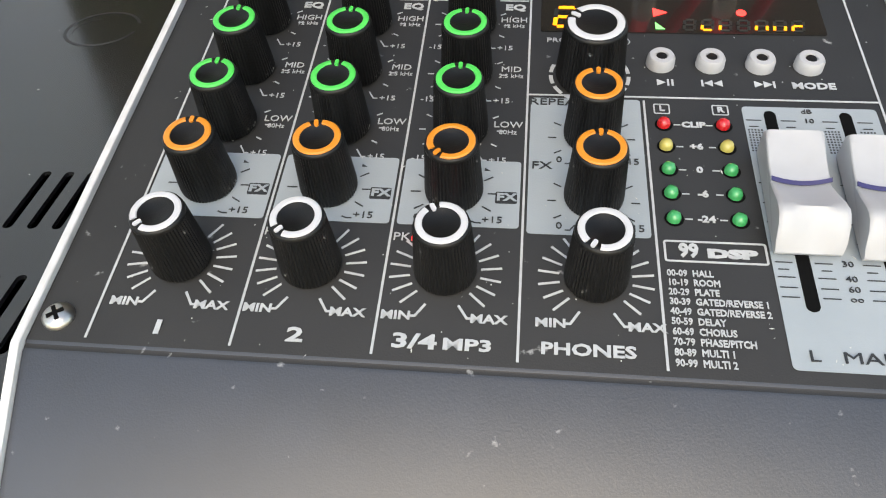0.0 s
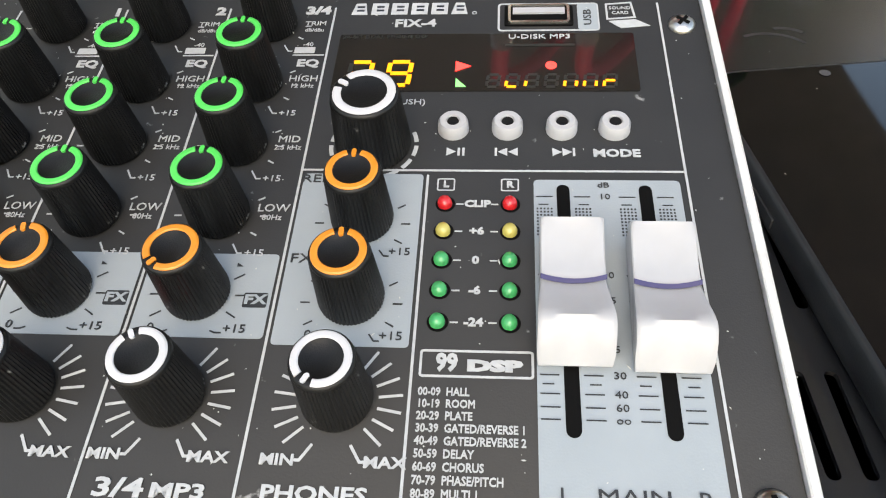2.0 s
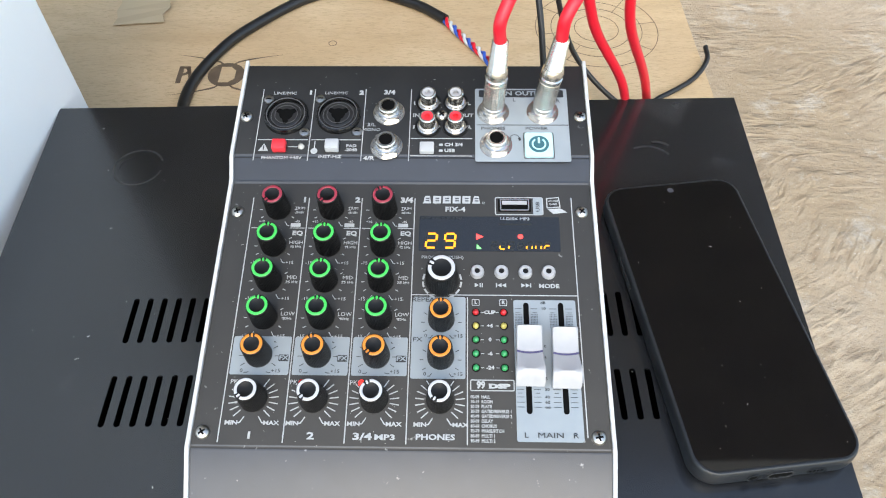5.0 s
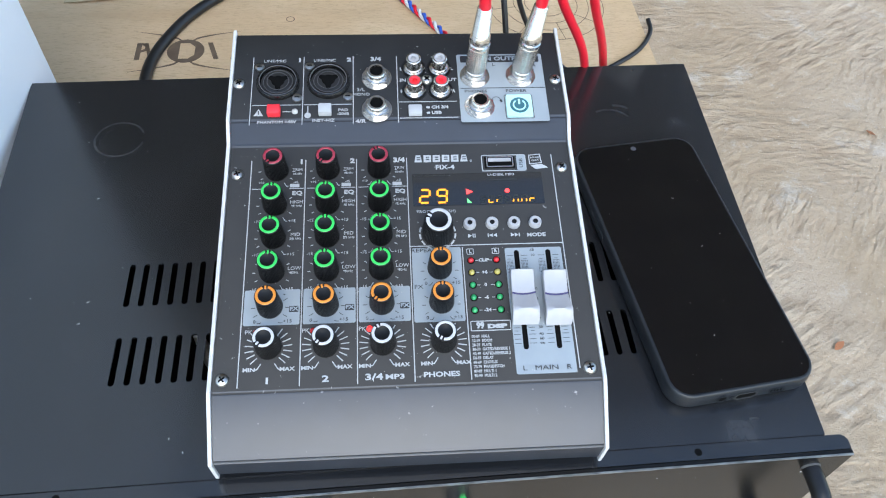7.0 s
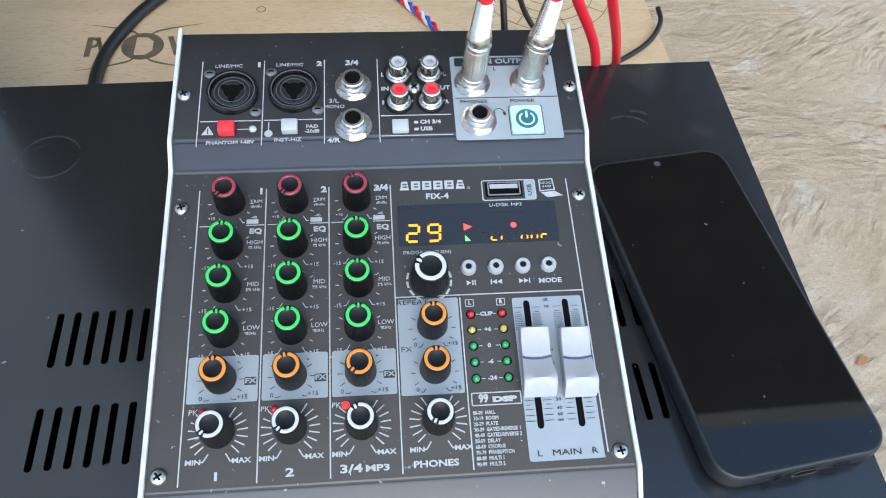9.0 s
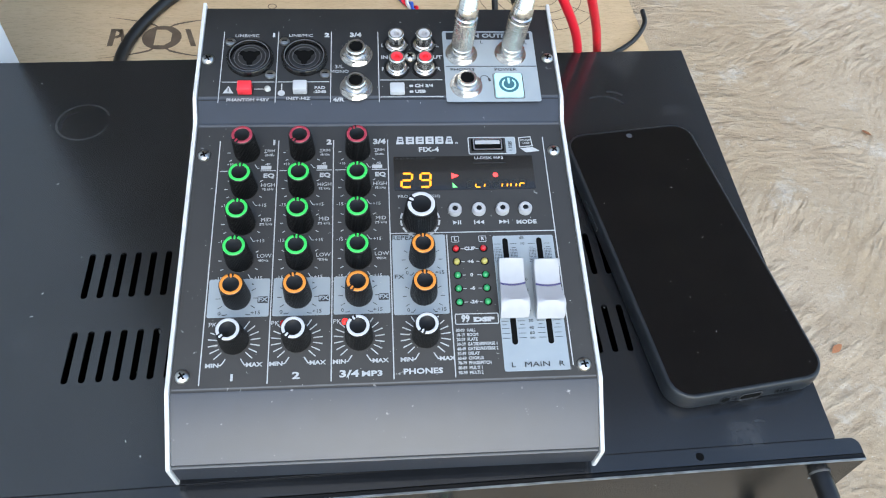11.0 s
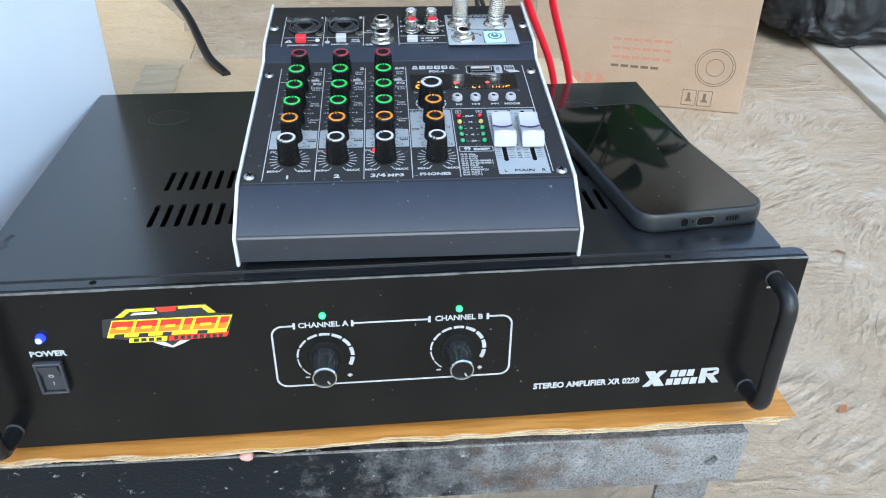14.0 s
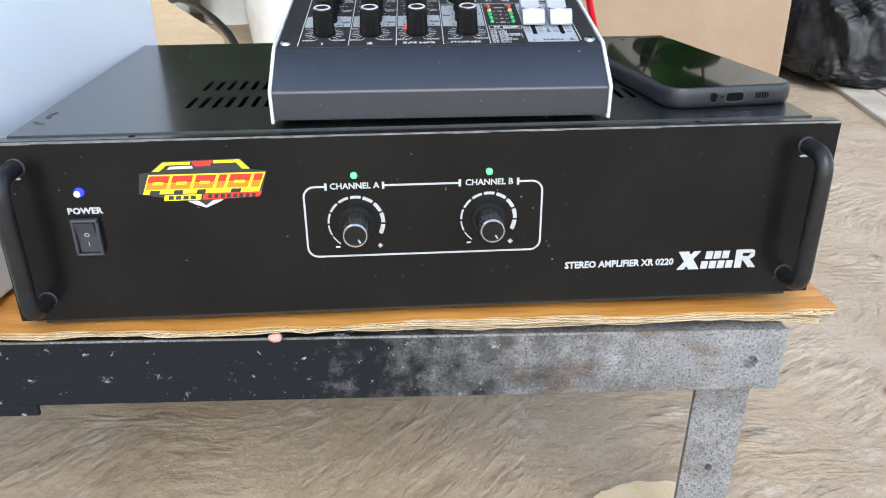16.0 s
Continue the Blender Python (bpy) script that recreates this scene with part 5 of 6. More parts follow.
# repeat and effects field
part("printed_field", prism(bmesh.new(), round_rect(0.0036, 0.0288, 0.0321, 0.0726, 0.0008, 3), 0, 0.0001), PALE, mixer, "pale grey printed field", m=at(0, 0))
for s, nm, nu in ((0.0595, "REPEAT", 0.0098), (0.0410, "FX", 0.0064)):
    txt(nm, nu, s + (0.0115 if nm == "REPEAT" else 0.0098), 0.0022, BLACK_INK, wide=1.3)
    txt("0", 0.0174 - 0.0072, s - 0.0068, 0.0018, BLACK_INK, wide=1.15)
    txt("+15", 0.0174 + 0.0080, s - 0.0068, 0.0018, BLACK_INK, wide=1.15)
    for a in (60, 90, 120, -60, -90, -120):
        q = radians(a)
        bar(0.0174 + 0.0078 * math.sin(q), s + 0.0078 * math.cos(q), 0.0174 + 0.0096 * math.sin(q), s + 0.0096 * math.cos(q), 0.0003, BLACK_INK, 0.0002, name="dial_tick")
    for sg in (-1, 1):
        line2([(0.0174 + sg * 0.0040, s - 0.0064), (0.0174 + sg * 0.0050, s - 0.0078), (0.0174 + sg * 0.0060, s - 0.0078)], 0.0003, "dial_tick", BLACK_INK, mixer, at(0, 0, 0.0002), t=0.00008)
# programme dial
for i in range(13):
    a = -150 + i * 25
    if abs(a) < 60:
        continue
    printed("dial_mark", ring(0.0088, 0.0097, 90 - a - 9, 90 - a + 9, 5), WHITE_INK, mixer, at(0.0174, 0.0808), 0.00008)
txt("PROGRAM(PUSH)", 0.0174, 0.0938, 0.0017, wide=1.15)

# maker's mark and model
for i in range(6):
    x = 0.0068 + 0.0050 * i
    n = (0.0010, 0.0, 0.0, 0.0, 0.0, 0.0012)[i]
    part("maker_mark", prism(bmesh.new(), [(x + 0.0002, 0.1246), (x + 0.0043, 0.1246), (x + 0.0044 - n * 0.8, 0.1290), (x + 0.0003 + n * 0.8, 0.1290)], 0, 0.00008), WHITE_INK, mixer, m=at(0, 0))
    for ys in ((0.1258, 0.1265), (0.1272, 0.1279)):
        part("maker_mark", prism(bmesh.new(), [(x + 0.0015, ys[0]), (x + 0.0034, ys[0]), (x + 0.0034, ys[1]), (x + 0.0015, ys[1])], 0.00008, 0.00014), MIX_BLACK, mixer, m=at(0, 0))
printed("maker_mark", ring(0.0004, 0.0006, 0, 359, 14), WHITE_INK, mixer, at(0.0378, 0.1250), 0.00008)
txt("FIX-4", 0.0234, 0.1210, 0.0028, bold=0.0001, wide=1.2)

# USB socket
line2(round_rect(0.0438, 0.0678, 0.1182, 0.1282, 0.0008, 3), 0.0005, "printed_line", WHITE_INK, mixer, at(0, 0), closed=True, t=0.00008)
part("printed_field", prism(bmesh.new(), round_rect(0.0629, 0.0677, 0.1183, 0.1281, 0.0008, 3), 0, 0.00009), PALE, mixer, m=at(0, 0))
words("lettering", "USB", 0.0020, BLACK_INK, mixer, at(0.0653, 0.1228, 0.0002, 90), wide=1.25)
usb = part("usb_socket", prism(bmesh.new(), round_rect(0.0452, 0.0618, 0.1198, 0.1270, 0.0004, 2), 0, 0.0004), HOLE_SHADE, mixer, "nickel USB socket", m=at(0, 0))
line2(round_rect(0.0464, 0.0606, 0.1203, 0.1265, 0.0005, 3), 0.0006, "shell", NICKEL, usb, pose(0, 0, 0.0003), closed=True, t=0.0009)
part("tongue", boxed(0.0472, 0.0598, 0.1238, 0.1258, 0.0004, 0.0009), WHITE_PLASTIC, usb)
line2([(0.0700, 0.1222), (0.0700, 0.1278), (0.0760, 0.1284), (0.0766, 0.1228)], 0.0005, "printed_line", WHITE_INK, mixer, at(0, 0), closed=True, t=0.00008)
part("printed_mark", prism(bmesh.new(), [(0.0702, 0.1214), (0.0766, 0.1220), (0.0800, 0.1196), (0.0730, 0.1188)], 0, 0.0001), WHITE_INK, mixer, m=at(0, 0))
txt("SOUND", 0.0732, 0.1262, 0.0011)
txt("CARD", 0.0732, 0.1244, 0.0011)

# display window
disp = part("display", prism(bmesh.new(), round_rect(0.0055, 0.0756, 0.0972, 0.1168, 0.0005, 2), 0, 0.0003), DISPLAY, mixer, "glossy dark display with lit orange digits", m=at(0, 0))
words("lettering", "24-BIT DUAL ENGINE DSP", 0.0011, UNLIT, disp, pose(0.0165, 0.1157, 0.0004), wide=1.2)
words("lettering", "U-DISK MP3", 0.0016, GREY_PLASTIC, disp, pose(0.0535, 0.1155, 0.0004), wide=1.3)
SEG = {"a": (0, 1, 1, 1), "b": (1, 0.5, 1, 1), "c": (1, 0, 1, 0.5), "d": (0, 0, 1, 0), "e": (0, 0, 0, 0.5), "f": (0, 0.5, 0, 1), "g": (0, 0.5, 1, 0.5)}


def digit(x, y, w, h, lit, wt):
    for k, (x0, y0, x1, y1) in SEG.items():
        on = k in lit
        d = Vector((x1 - x0, y1 - y0)) * 0.1
        sh = 0.0005
        line2([(x + (x0 + d.x) * w + sh * y0, y + (y0 + d.y) * h), (x + (x1 - d.x) * w + sh * y1, y + (y1 - d.y) * h)], wt, "segment", LIT_ORANGE if on else UNLIT, disp, pose(0, 0, 0.0004 if on else 0.00035), t=0.00008)


digit(0.0090, 0.0990, 0.0050, 0.0078, "abged", 0.0011)
digit(0.0182, 0.0990, 0.0050, 0.0078, "abcdfg", 0.0011)
for i, lit in enumerate(("", "de", "e", "", "ce", "ce", "eg")):
    digit(0.0412 + 0.0044 * i, 0.0984, 0.0026, 0.0040, lit, 0.0007)
printed("segment", [(0.0340, 0.1035), (0.0376, 0.1052), (0.0340, 0.1069)], LIT_MARK, disp, pose(0, 0, 0.0004))
printed("segment", [(0.0342, 0.0984), (0.0366, 0.0984), (0.0342, 0.1012)], mat("lit_green_segment", (0.1, 0.5, 0.15), 0.4, emit=(0.2, 0.9, 0.25), estr=0.5), disp, pose(0, 0, 0.0004))
printed("segment", ring(0.0, 0.0013, 0, 359, 12), LIT_MARK, disp, pose(0.0560, 0.1054, 0.0004))
bar_ = [(0.0455, 0.1122), (0.0618, 0.1122), (0.0618, 0.1128), (0.0455, 0.1128)]
printed("segment", bar_, UNLIT, disp, pose(0, 0, 0.0004))

# push buttons
for i, u in enumerate((0.0344, 0.0461, 0.0577, 0.0689)):
    b = part("push_button", lathe(bmesh.new(), [(0, 0), (0.0034, 0), (0.0033, 0.0020), (0.0028, 0.0028), (0.0015, 0.0028), (0.0013, 0.0022), (0, 0.0022)], 24), WHITE_PLASTIC, mixer, "round white push button", m=at(u, 0.0856), smooth=40)
    part("centre", lathe(bmesh.new(), [(0, 0.0023), (0.0013, 0.0023), (0.0012, 0.0026), (0, 0.0027)], 14), KNOB_BLACK, b)


def tri_mark(u, s, sg):
    part("printed_mark", prism(bmesh.new(), [(u, s - 0.0011), (u + sg * 0.0020, s), (u, s + 0.0011)][::sg], 0, 0.0001), WHITE_INK, mixer, m=at(0, 0))


def bar_mark(u, s):
    bar(u, s - 0.0011, u, s + 0.0011, 0.0005, name="printed_mark")


tri_mark(0.0332, 0.0790, 1), bar_mark(0.0358, 0.0790), bar_mark(0.0368, 0.0790)
bar_mark(0.0437, 0.0790), tri_mark(0.0461, 0.0790, -1), tri_mark(0.0483, 0.0790, -1)
tri_mark(0.0556, 0.0790, 1), tri_mark(0.0577, 0.0790, 1), bar_mark(0.0601, 0.0790)
txt("MODE", 0.0689, 0.0786, 0.0021, bold=0.0001, wide=1.2)

# level lamps
for u, t in ((0.0336, "L"), (0.0467, "R")):
    txt(t, u, 0.0699, 0.0017, bold=0.0001)
    line2(round_rect(u - 0.0017, u + 0.0017, 0.0684, 0.0714, 0.0003, 2), 0.0003, "printed_line", WHITE_INK, mixer, at(0, 0), closed=True, t=0.00008)
    for s, m_ in ((0.0648, LED_RED), (0.0580, LED_YELLOW), (0.0511, LED_GREEN), (0.0443, LED_GREEN), (0.0375, LED_GREEN)):
        part("level_lamp", lathe(bmesh.new(), [(0, 0), (0.0015, 0), (0.0015, 0.0008), (0.0011, 0.0016), (0, 0.0020)], 16), m_, mixer, m=at(u, s), smooth=60)
        part("lamp_hole", prism(bmesh.new(), ring(0.0015, 0.0020, 0, 359, 20), 0, 0.00008), HOLE_SHADE, mixer, m=at(u + 0.0001, s))
        g = 1 if u < 0.04 else -1
        bar(u + g * 0.0023, s, u + g * 0.0038, s, 0.0003)
for t, s in (("CLIP", 0.0648), ("+6", 0.0580), ("0", 0.0511), ("-6", 0.0443), ("-24", 0.0375)):
    txt(t, 0.0402, s, 0.0017, bold=0.0001, wide=1.15)
line2(round_rect(0.0312, 0.0508, 0.0268, 0.0317, 0.0004, 2), 0.00045, "printed_line", WHITE_INK, mixer, at(0, 0), closed=True, t=0.00008)
txt("99", 0.0358, 0.0293, 0.0033, bold=0.0002, wide=0.85)
txt("DSP", 0.0441, 0.0288, 0.0020, bold=0.0002, wide=2.0)
for i, t in enumerate(("00-09  HALL", "10-19  ROOM", "20-29  PLATE", "30-39  GATED/REVERSE 1", "40-49  GATED/REVERSE 2", "50-59  DELAY", "60-69  CHORUS", "70-79  PHASE/PITCH", "80-89  MULTI 1", "90-99  MULTI 2")):
    txt(t, 0.0311, 0.0238 - 0.00219 * i, 0.0015, align="LEFT", wide=0.82, bold=0.00005)

# faders
part("printed_field", prism(bmesh.new(), round_rect(0.0515, 0.0809, 0.0040, 0.0713, 0.0010, 3), 0, 0.0001), PALE, mixer, "pale grey printed field", m=at(0, 0))
txt("dB", 0.0655, 0.0698, 0.0014, BLACK_INK, wide=1.2)
for t, s in (("10", 0.0668), ("0", 0.0480), ("5", 0.0425), ("5", 0.0325), ("30", 0.0275), ("40", 0.0240), ("60", 0.0216), ("oo", 0.0194)):
    txt(t, 0.0656, s, 0.0014, BLACK_INK, wide=1.2)
for u in (0.0574, 0.0738):
    part("fader_slot", prism(bmesh.new(), round_rect(u - 0.0013, u + 0.0013, 0.0163, 0.0699, 0.0013, 5), 0.0001, 0.00022), HOLE_SHADE, mixer, m=at(0, 0))
    for s in (0.0668, 0.0480, 0.0425, 0.0375, 0.0325, 0.0275, 0.0240, 0.0216, 0.0194):
        for sg in (-1, 1):
            bar(u + sg * 0.0021, s, u + sg * 0.0054, s, 0.00022, BLACK_INK, 0.0002)
    for s in (0.0648, 0.0452, 0.0300, 0.0258):
        for sg in (-1, 1):
            bar(u + sg * 0.0030, s, u + sg * 0.0050, s, 0.00022, BLACK_INK, 0.0002)
    gm = bmesh.new()
    for sg in (-1, 1):
        for i in range(5):
            for j in range(9):
                x, y = u + sg * (0.0024 + 0.0007 * i), 0.0638 - 0.0008 * j
                box(gm, x - 0.00018, x + 0.00018, y - 0.00018, y + 0.00018, 0.0001, 0.0002)
    part("printed_dots", gm, BLACK_INK, mixer, m=at(0, 0))
txt("L", 0.0556, 0.0068, 0.0024, BLACK_INK, wide=1.3)
txt("MAIN", 0.0663, 0.0068, 0.0024, BLACK_INK, wide=1.45)
txt("R", 0.0772, 0.0068, 0.0024, BLACK_INK, wide=1.3)


def fader(u, s):
    """A saddle-shaped cap: front skirt with a thumb hollow, lip, dip with the index line, rear ridge."""
    prof = [(0.0004, 0.0012), (0.0, 0.0022), (0.0010, 0.0048), (0.0030, 0.0078), (0.0046, 0.0090), (0.0060, 0.0093), (0.0080, 0.0088), (0.0110, 0.0075), (0.0140, 0.0064), (0.0152, 0.0060), (0.0158, 0.0066), (0.0175, 0.0067), (0.0205, 0.0072), (0.0235, 0.0081), (0.0256, 0.0088), (0.0268, 0.0088), (0.0274, 0.0080), (0.0277, 0.0012)]
    bm = bmesh.new()
    cols = [-1, -0.96, -0.85, -0.6, -0.3, 0, 0.3, 0.6, 0.85, 0.96, 1]
    hi = []
    for x in cols:
        row = []
        edge = 0.0005 * max(0.0, (abs(x) - 0.9) / 0.1) ** 2
        for a, z in prof:
            half = 0.0058 + 0.0008 * max(0.0, min(1.0, (0.0150 - a) / 0.009)) - (0.0003 if z < 0.0025 else 0)
            dip = 0.0007 * (1 - x * x) if 0.006 < a < 0.0268 else 0
            hollow = 0.0011 * max(0.0, 1 - (x / 0.62) ** 2) if 0.0005 < a < 0.0055 and 0.004 < z < 0.0091 else 0
            bow = -0.0006 * (1 - x * x) if 0.010 < a < 0.018 else 0
            row.append(bm.verts.new((x * half, a + hollow * 0.8 + bow, z - dip - hollow * 0.5 - (edge if z > 0.004 else 0))))
        hi.append(row)
    for p, q in zip(hi, hi[1:]):
        for i in range(len(prof) - 1):
            bm.faces.new((p[i], q[i], q[i + 1], p[i + 1]))
        bm.faces.new((p[-1], q[-1], q[0], p[0]))
    bm.faces.new(hi[0][::-1])
    bm.faces.new(hi[-1])
    f = part("fader_cap", bm, WHITE_PLASTIC, mixer, "white saddle-shaped fader cap with a blue line", m=at(u, s), smooth=42)
    lm_ = bmesh.new()
    lo = [[lm_.verts.new((x * 0.00586, a - 0.0006 * (1 - x * x), z - 0.0007 * (1 - x * x))) for a, z in ((0.0149, 0.0064), (0.0157, 0.0068))] for x in cols]
    for p, q in zip(lo, lo[1:]):
        lm_.faces.new((p[0], q[0], q[1], p[1]))
    ln = part("index_line", lm_, BLUE_INK, f)
    ln.modifiers.new("thick", "SOLIDIFY").thickness = 0.0003
    part("stem", boxed(-0.0008, 0.0008, 0.011, 0.017, 0.0002, 0.0050), KNOB_BLACK, f)


fader(0.0579, 0.0283)
fader(0.0742, 0.0275)

# ---- connector section ----
for u in (-0.0812, -0.0532, -0.0257, -0.0012):
    bar(u, -0.0020, u, 0.0445, 0.00045, base=REAR)
for u0, u1 in ((-0.0803, -0.0540), (-0.0524, -0.0265)):
    bar(u0, 0.0111, u1, 0.0111, 0.00045, base=REAR)
bar(-0.0005, 0.0121, 0.0315, 0.0121, 0.00045, base=REAR)
bar(-0.0005, 0.0012, 0.0315, 0.0012, 0.00045, base=REAR)


RIDGE_GLINT = mat("socket_ridge_glint", (0.09, 0.09, 0.095), 0.4)
SOCKET_BLACK = mat("socket_black", (0.007, 0.007, 0.0075), 0.22, spec=0.7)
SOCKET_GREY = mat("socket_grey", (0.013, 0.013, 0.014), 0.3, spec=0.6)


def combo(u, s):
    c = part("combo_socket", lathe(bmesh.new(), [(0.0119, 0), (0.0119, 0.0016), (0.0112, 0.0027), (0.0105, 0.0028), (0.0100, 0.0022), (0.0094, -0.0030), (0.0, -0.0030)], 48), SOCKET_BLACK, mixer, "round black combo microphone socket", m=at(u, s, 0, 0, REAR), smooth=40)
    g = part("insert", lathe(bmesh.new(), [(0.0084, -0.0029), (0.0084, 0.0006), (0.0080, 0.0012), (0.0062, 0.0014), (0.0060, 0.0018), (0, 0.0018)], 36), SOCKET_GREY, c, smooth=35)
    # thin paler rings: the highlights on the socket's edges, painted as grey
    for r0, r1, h in ((0.0099, 0.0103, 0.0026), (0.0078, 0.0081, 0.0013), (0.0058, 0.0061, 0.0018)):
        part("ridge", prism(bmesh.new(), ring(r0, r1, 0, 359.5, 44), h, h + 0.0002), RIDGE_GLINT, c)
    lobes = [(0.0036 + 0.0030 * max(0.0, math.cos(3 * (i * math.tau / 60) - math.pi / 2)) ** 2, i * math.tau / 60) for i in range(60)]
    part("jack_hole", prism(bmesh.new(), [(r * math.cos(a), r * math.sin(a)) for r, a in lobes], 0.0018, 0.00195), HOLE_SHADE, g)
    for px, py in ((-0.0105, 0.0106), (0.0107, -0.0109)):
        k = part("screw", lathe(bmesh.new(), [(0, 0), (0.0027, 0), (0.0025, 0.0009), (0, 0.0014)], 16), STEEL_SCREW, c, m=pose(px, py, 0.0004), smooth=45)
        part("cross_slot", boxed(-0.0013, 0.0013, -0.0003, 0.0003, 0.0010, 0.00145), HOLE_SHADE, k)


combo(-0.0669, 0.0262)
combo(-0.0393, 0.0266)
txt("LINE/MIC", -0.0693, 0.0416, 0.0019, base=REAR, wide=1.2)
txt("1", -0.0555, 0.0420, 0.0026, base=REAR, bold=0.0002, wide=1.4)
txt("LINE/MIC", -0.0416, 0.0418, 0.0019, base=REAR, wide=1.2)
txt("2", -0.0280, 0.0421, 0.0026, base=REAR, bold=0.0002, wide=1.3)
txt("3/4", -0.0130, 0.0423, 0.0028, base=REAR, bold=0.00015, wide=1.25)
txt("3/L", -0.0215, 0.0208, 0.0022, base=REAR, wide=1.2)
txt("MONO", -0.0213, 0.0176, 0.0019, base=REAR, wide=1.15)
txt("4/R", -0.0217, -0.0005, 0.0024, base=REAR, bold=0.0001, wide=1.2)
txt("PHANTOM +48V", -0.0668, -0.0003, 0.0018, base=REAR, bold=0.00005, wide=1.15)
txt("INST-HiZ", -0.0418, 0.0004, 0.0019, base=REAR, bold=0.00005, wide=1.15)
txt("PAD", -0.0312, 0.0072, 0.0018, base=REAR, bold=0.00005, wide=1.15)
txt("-20dB", -0.0312, 0.0047, 0.0018, base=REAR, bold=0.00005, wide=1.1)
part("printed_mark", prism(bmesh.new(), [(-0.0793, 0.0040), (-0.0741, 0.0040), (-0.0767, 0.0086)], 0, 0.0001), WHITE_INK, mixer, m=at(0, 0, 0, 0, REAR))
part("printed_mark", prism(bmesh.new(), [(-0.0769, 0.0046), (-0.0765, 0.0046), (-0.0764, 0.0073), (-0.0770, 0.0073)], 0.0001, 0.0002), BLACK_INK, mixer, m=at(0, 0, 0, 0, REAR))
bar(-0.0640, 0.0066, -0.0590, 0.0066, 0.0004, base=REAR)
part("lamp", lathe(bmesh.new(), [(0, 0), (0.0017, 0), (0.0015, 0.001), (0, 0.0016)], 16), LED_CLEAR, mixer, "small clear lamp", m=at(-0.0572, 0.0066, 0, 0, REAR), smooth=60)
bar(-0.0503, 0.0050, -0.0503, 0.0100, 0.0005, base=REAR)
printed("printed_mark", ring(0, 0.0018, 0, 359, 14), WHITE_INK, mixer, at(-0.0503, 0.0040, 0, 0, REAR), 0.00008)


def square_button(u, s, material, w=0.0035, tall=0.0045):
    bm = boxed(-w, w, -w * 0.85, w * 0.85, 0.0, tall, 0.0006, 2)
    part("switch_button", bm, material, mixer, m=at(u, s, 0, 0, REAR), smooth=40)


square_button(-0.0682, 0.0058, RED_PLASTIC)
square_button(-0.0408, 0.0060, GREY_PLASTIC)
square_button(0.0081, 0.0052, GREY_PLASTIC, 0.0037, 0.003)
for s, t in ((0.0082, "CH 3/4"), (0.0045, "USB")):
    txt(t, 0.0218 if t == "CH 3/4" else 0.0198, s, 0.0020, base=REAR, bold=0.0001, wide=1.15)
    part("printed_mark", prism(bmesh.new(), round_rect(0.0143, 0.0163, s - 0.0007, s + 0.0007, 0.0004, 2), 0, 0.0001), WHITE_INK, mixer, m=at(0, 0, 0, 0, REAR))


def jack(u, s):
    bm = bmesh.new()
    hexa = [(0.0077 * math.cos(radians(60 * i + 15)), 0.0077 * math.sin(radians(60 * i + 15))) for i in range(6)]
    lathe(bm, [(0.0, 0.0), (0.0084, 0.0), (0.0084, 0.0004), (0.0, 0.0005)], 30)
    prism(bm, hexa, 0.0005, 0.0028)
    lathe(bm, [(0.0066, 0.0027), (0.0064, 0.0034), (0.0054, 0.0036), (0.0052, 0.0062), (0.0047, 0.0068), (0.0036, 0.0068), (0.0034, 0.0060), (0.0034, 0.0036)], 30)
    j = part("jack_socket", bm, NICKEL, mixer, "nickel jack socket with hexagonal nut", m=at(u, s, 0, 0, REAR), smooth=35)
    # flat disc high in the sleeve; the bore's shade is painted on it
    part("hole", lathe(bmesh.new(), [(0.0, 0.0063), (0.0034, 0.0063)], 20), HOLE_SHADE, j)
    return j


jack(-0.0126, 0.0288)
jack(-0.0128, 0.0070)
jack(0.0437, 0.0082)
for u in (0.0425, 0.0686):
    jack(u, 0.0294)


def rca(u, s, material, label):
    r = part("phono_socket", lathe(bmesh.new(), [(0, 0), (0.0062, 0), (0.0062, 0.0006), (0.0047, 0.0008), (0.0047, 0.0022), (0.0041, 0.0026), (0.0041, 0.0088), (0.0037, 0.0092), (0.0030, 0.0092), (0.0029, 0.0086)], 28), NICKEL, mixer, label, m=at(u, s, 0, 0, REAR), smooth=35)
    part("insert", lathe(bmesh.new(), [(0.0032, 0.0089), (0.0030, 0.0093), (0.0016, 0.0091), (0.0014, 0.0072), (0, 0.0072)], 24), material, r, smooth=40)
    part("base_ring", prism(bmesh.new(), ring(0.0056, 0.0068, 0, 359, 28), 0.0, 0.0009), KNOB_BLACK, r)


for u in (0.0082, 0.0227):
    rca(u, 0.0352, WHITE_PLASTIC, "nickel phono socket with white insert")
    rca(u, 0.0198, RED_PLASTIC, "nickel phono socket with red insert")
screw(REAR, 0.0154, 0.0270, 40)
for t, u, s in (("REC", 0.0082, 0.0425), ("TAPE", 0.0227, 0.0425), ("L", 0.0012, 0.0350), ("L", 0.0298, 0.0350), ("IN", 0.0020, 0.0270), ("OUT", 0.0282, 0.0270), ("R", 0.0014, 0.0192), ("R", 0.0298, 0.0192)):
    txt(t, u, s, 0.0022, base=REAR, bold=0.00008, wide=1.2)
part("printed_field", prism(bmesh.new(), round_rect(0.0330, 0.0820, -0.0022, 0.0450, 0.0010, 3), 0, 0.0001), PALE, mixer, "pale grey printed field", m=at(0, 0, 0, 0, REAR))
bar(0.0340, 0.0208, 0.0818, 0.0208, 0.0004, BLACK_INK, 0.0002, REAR)
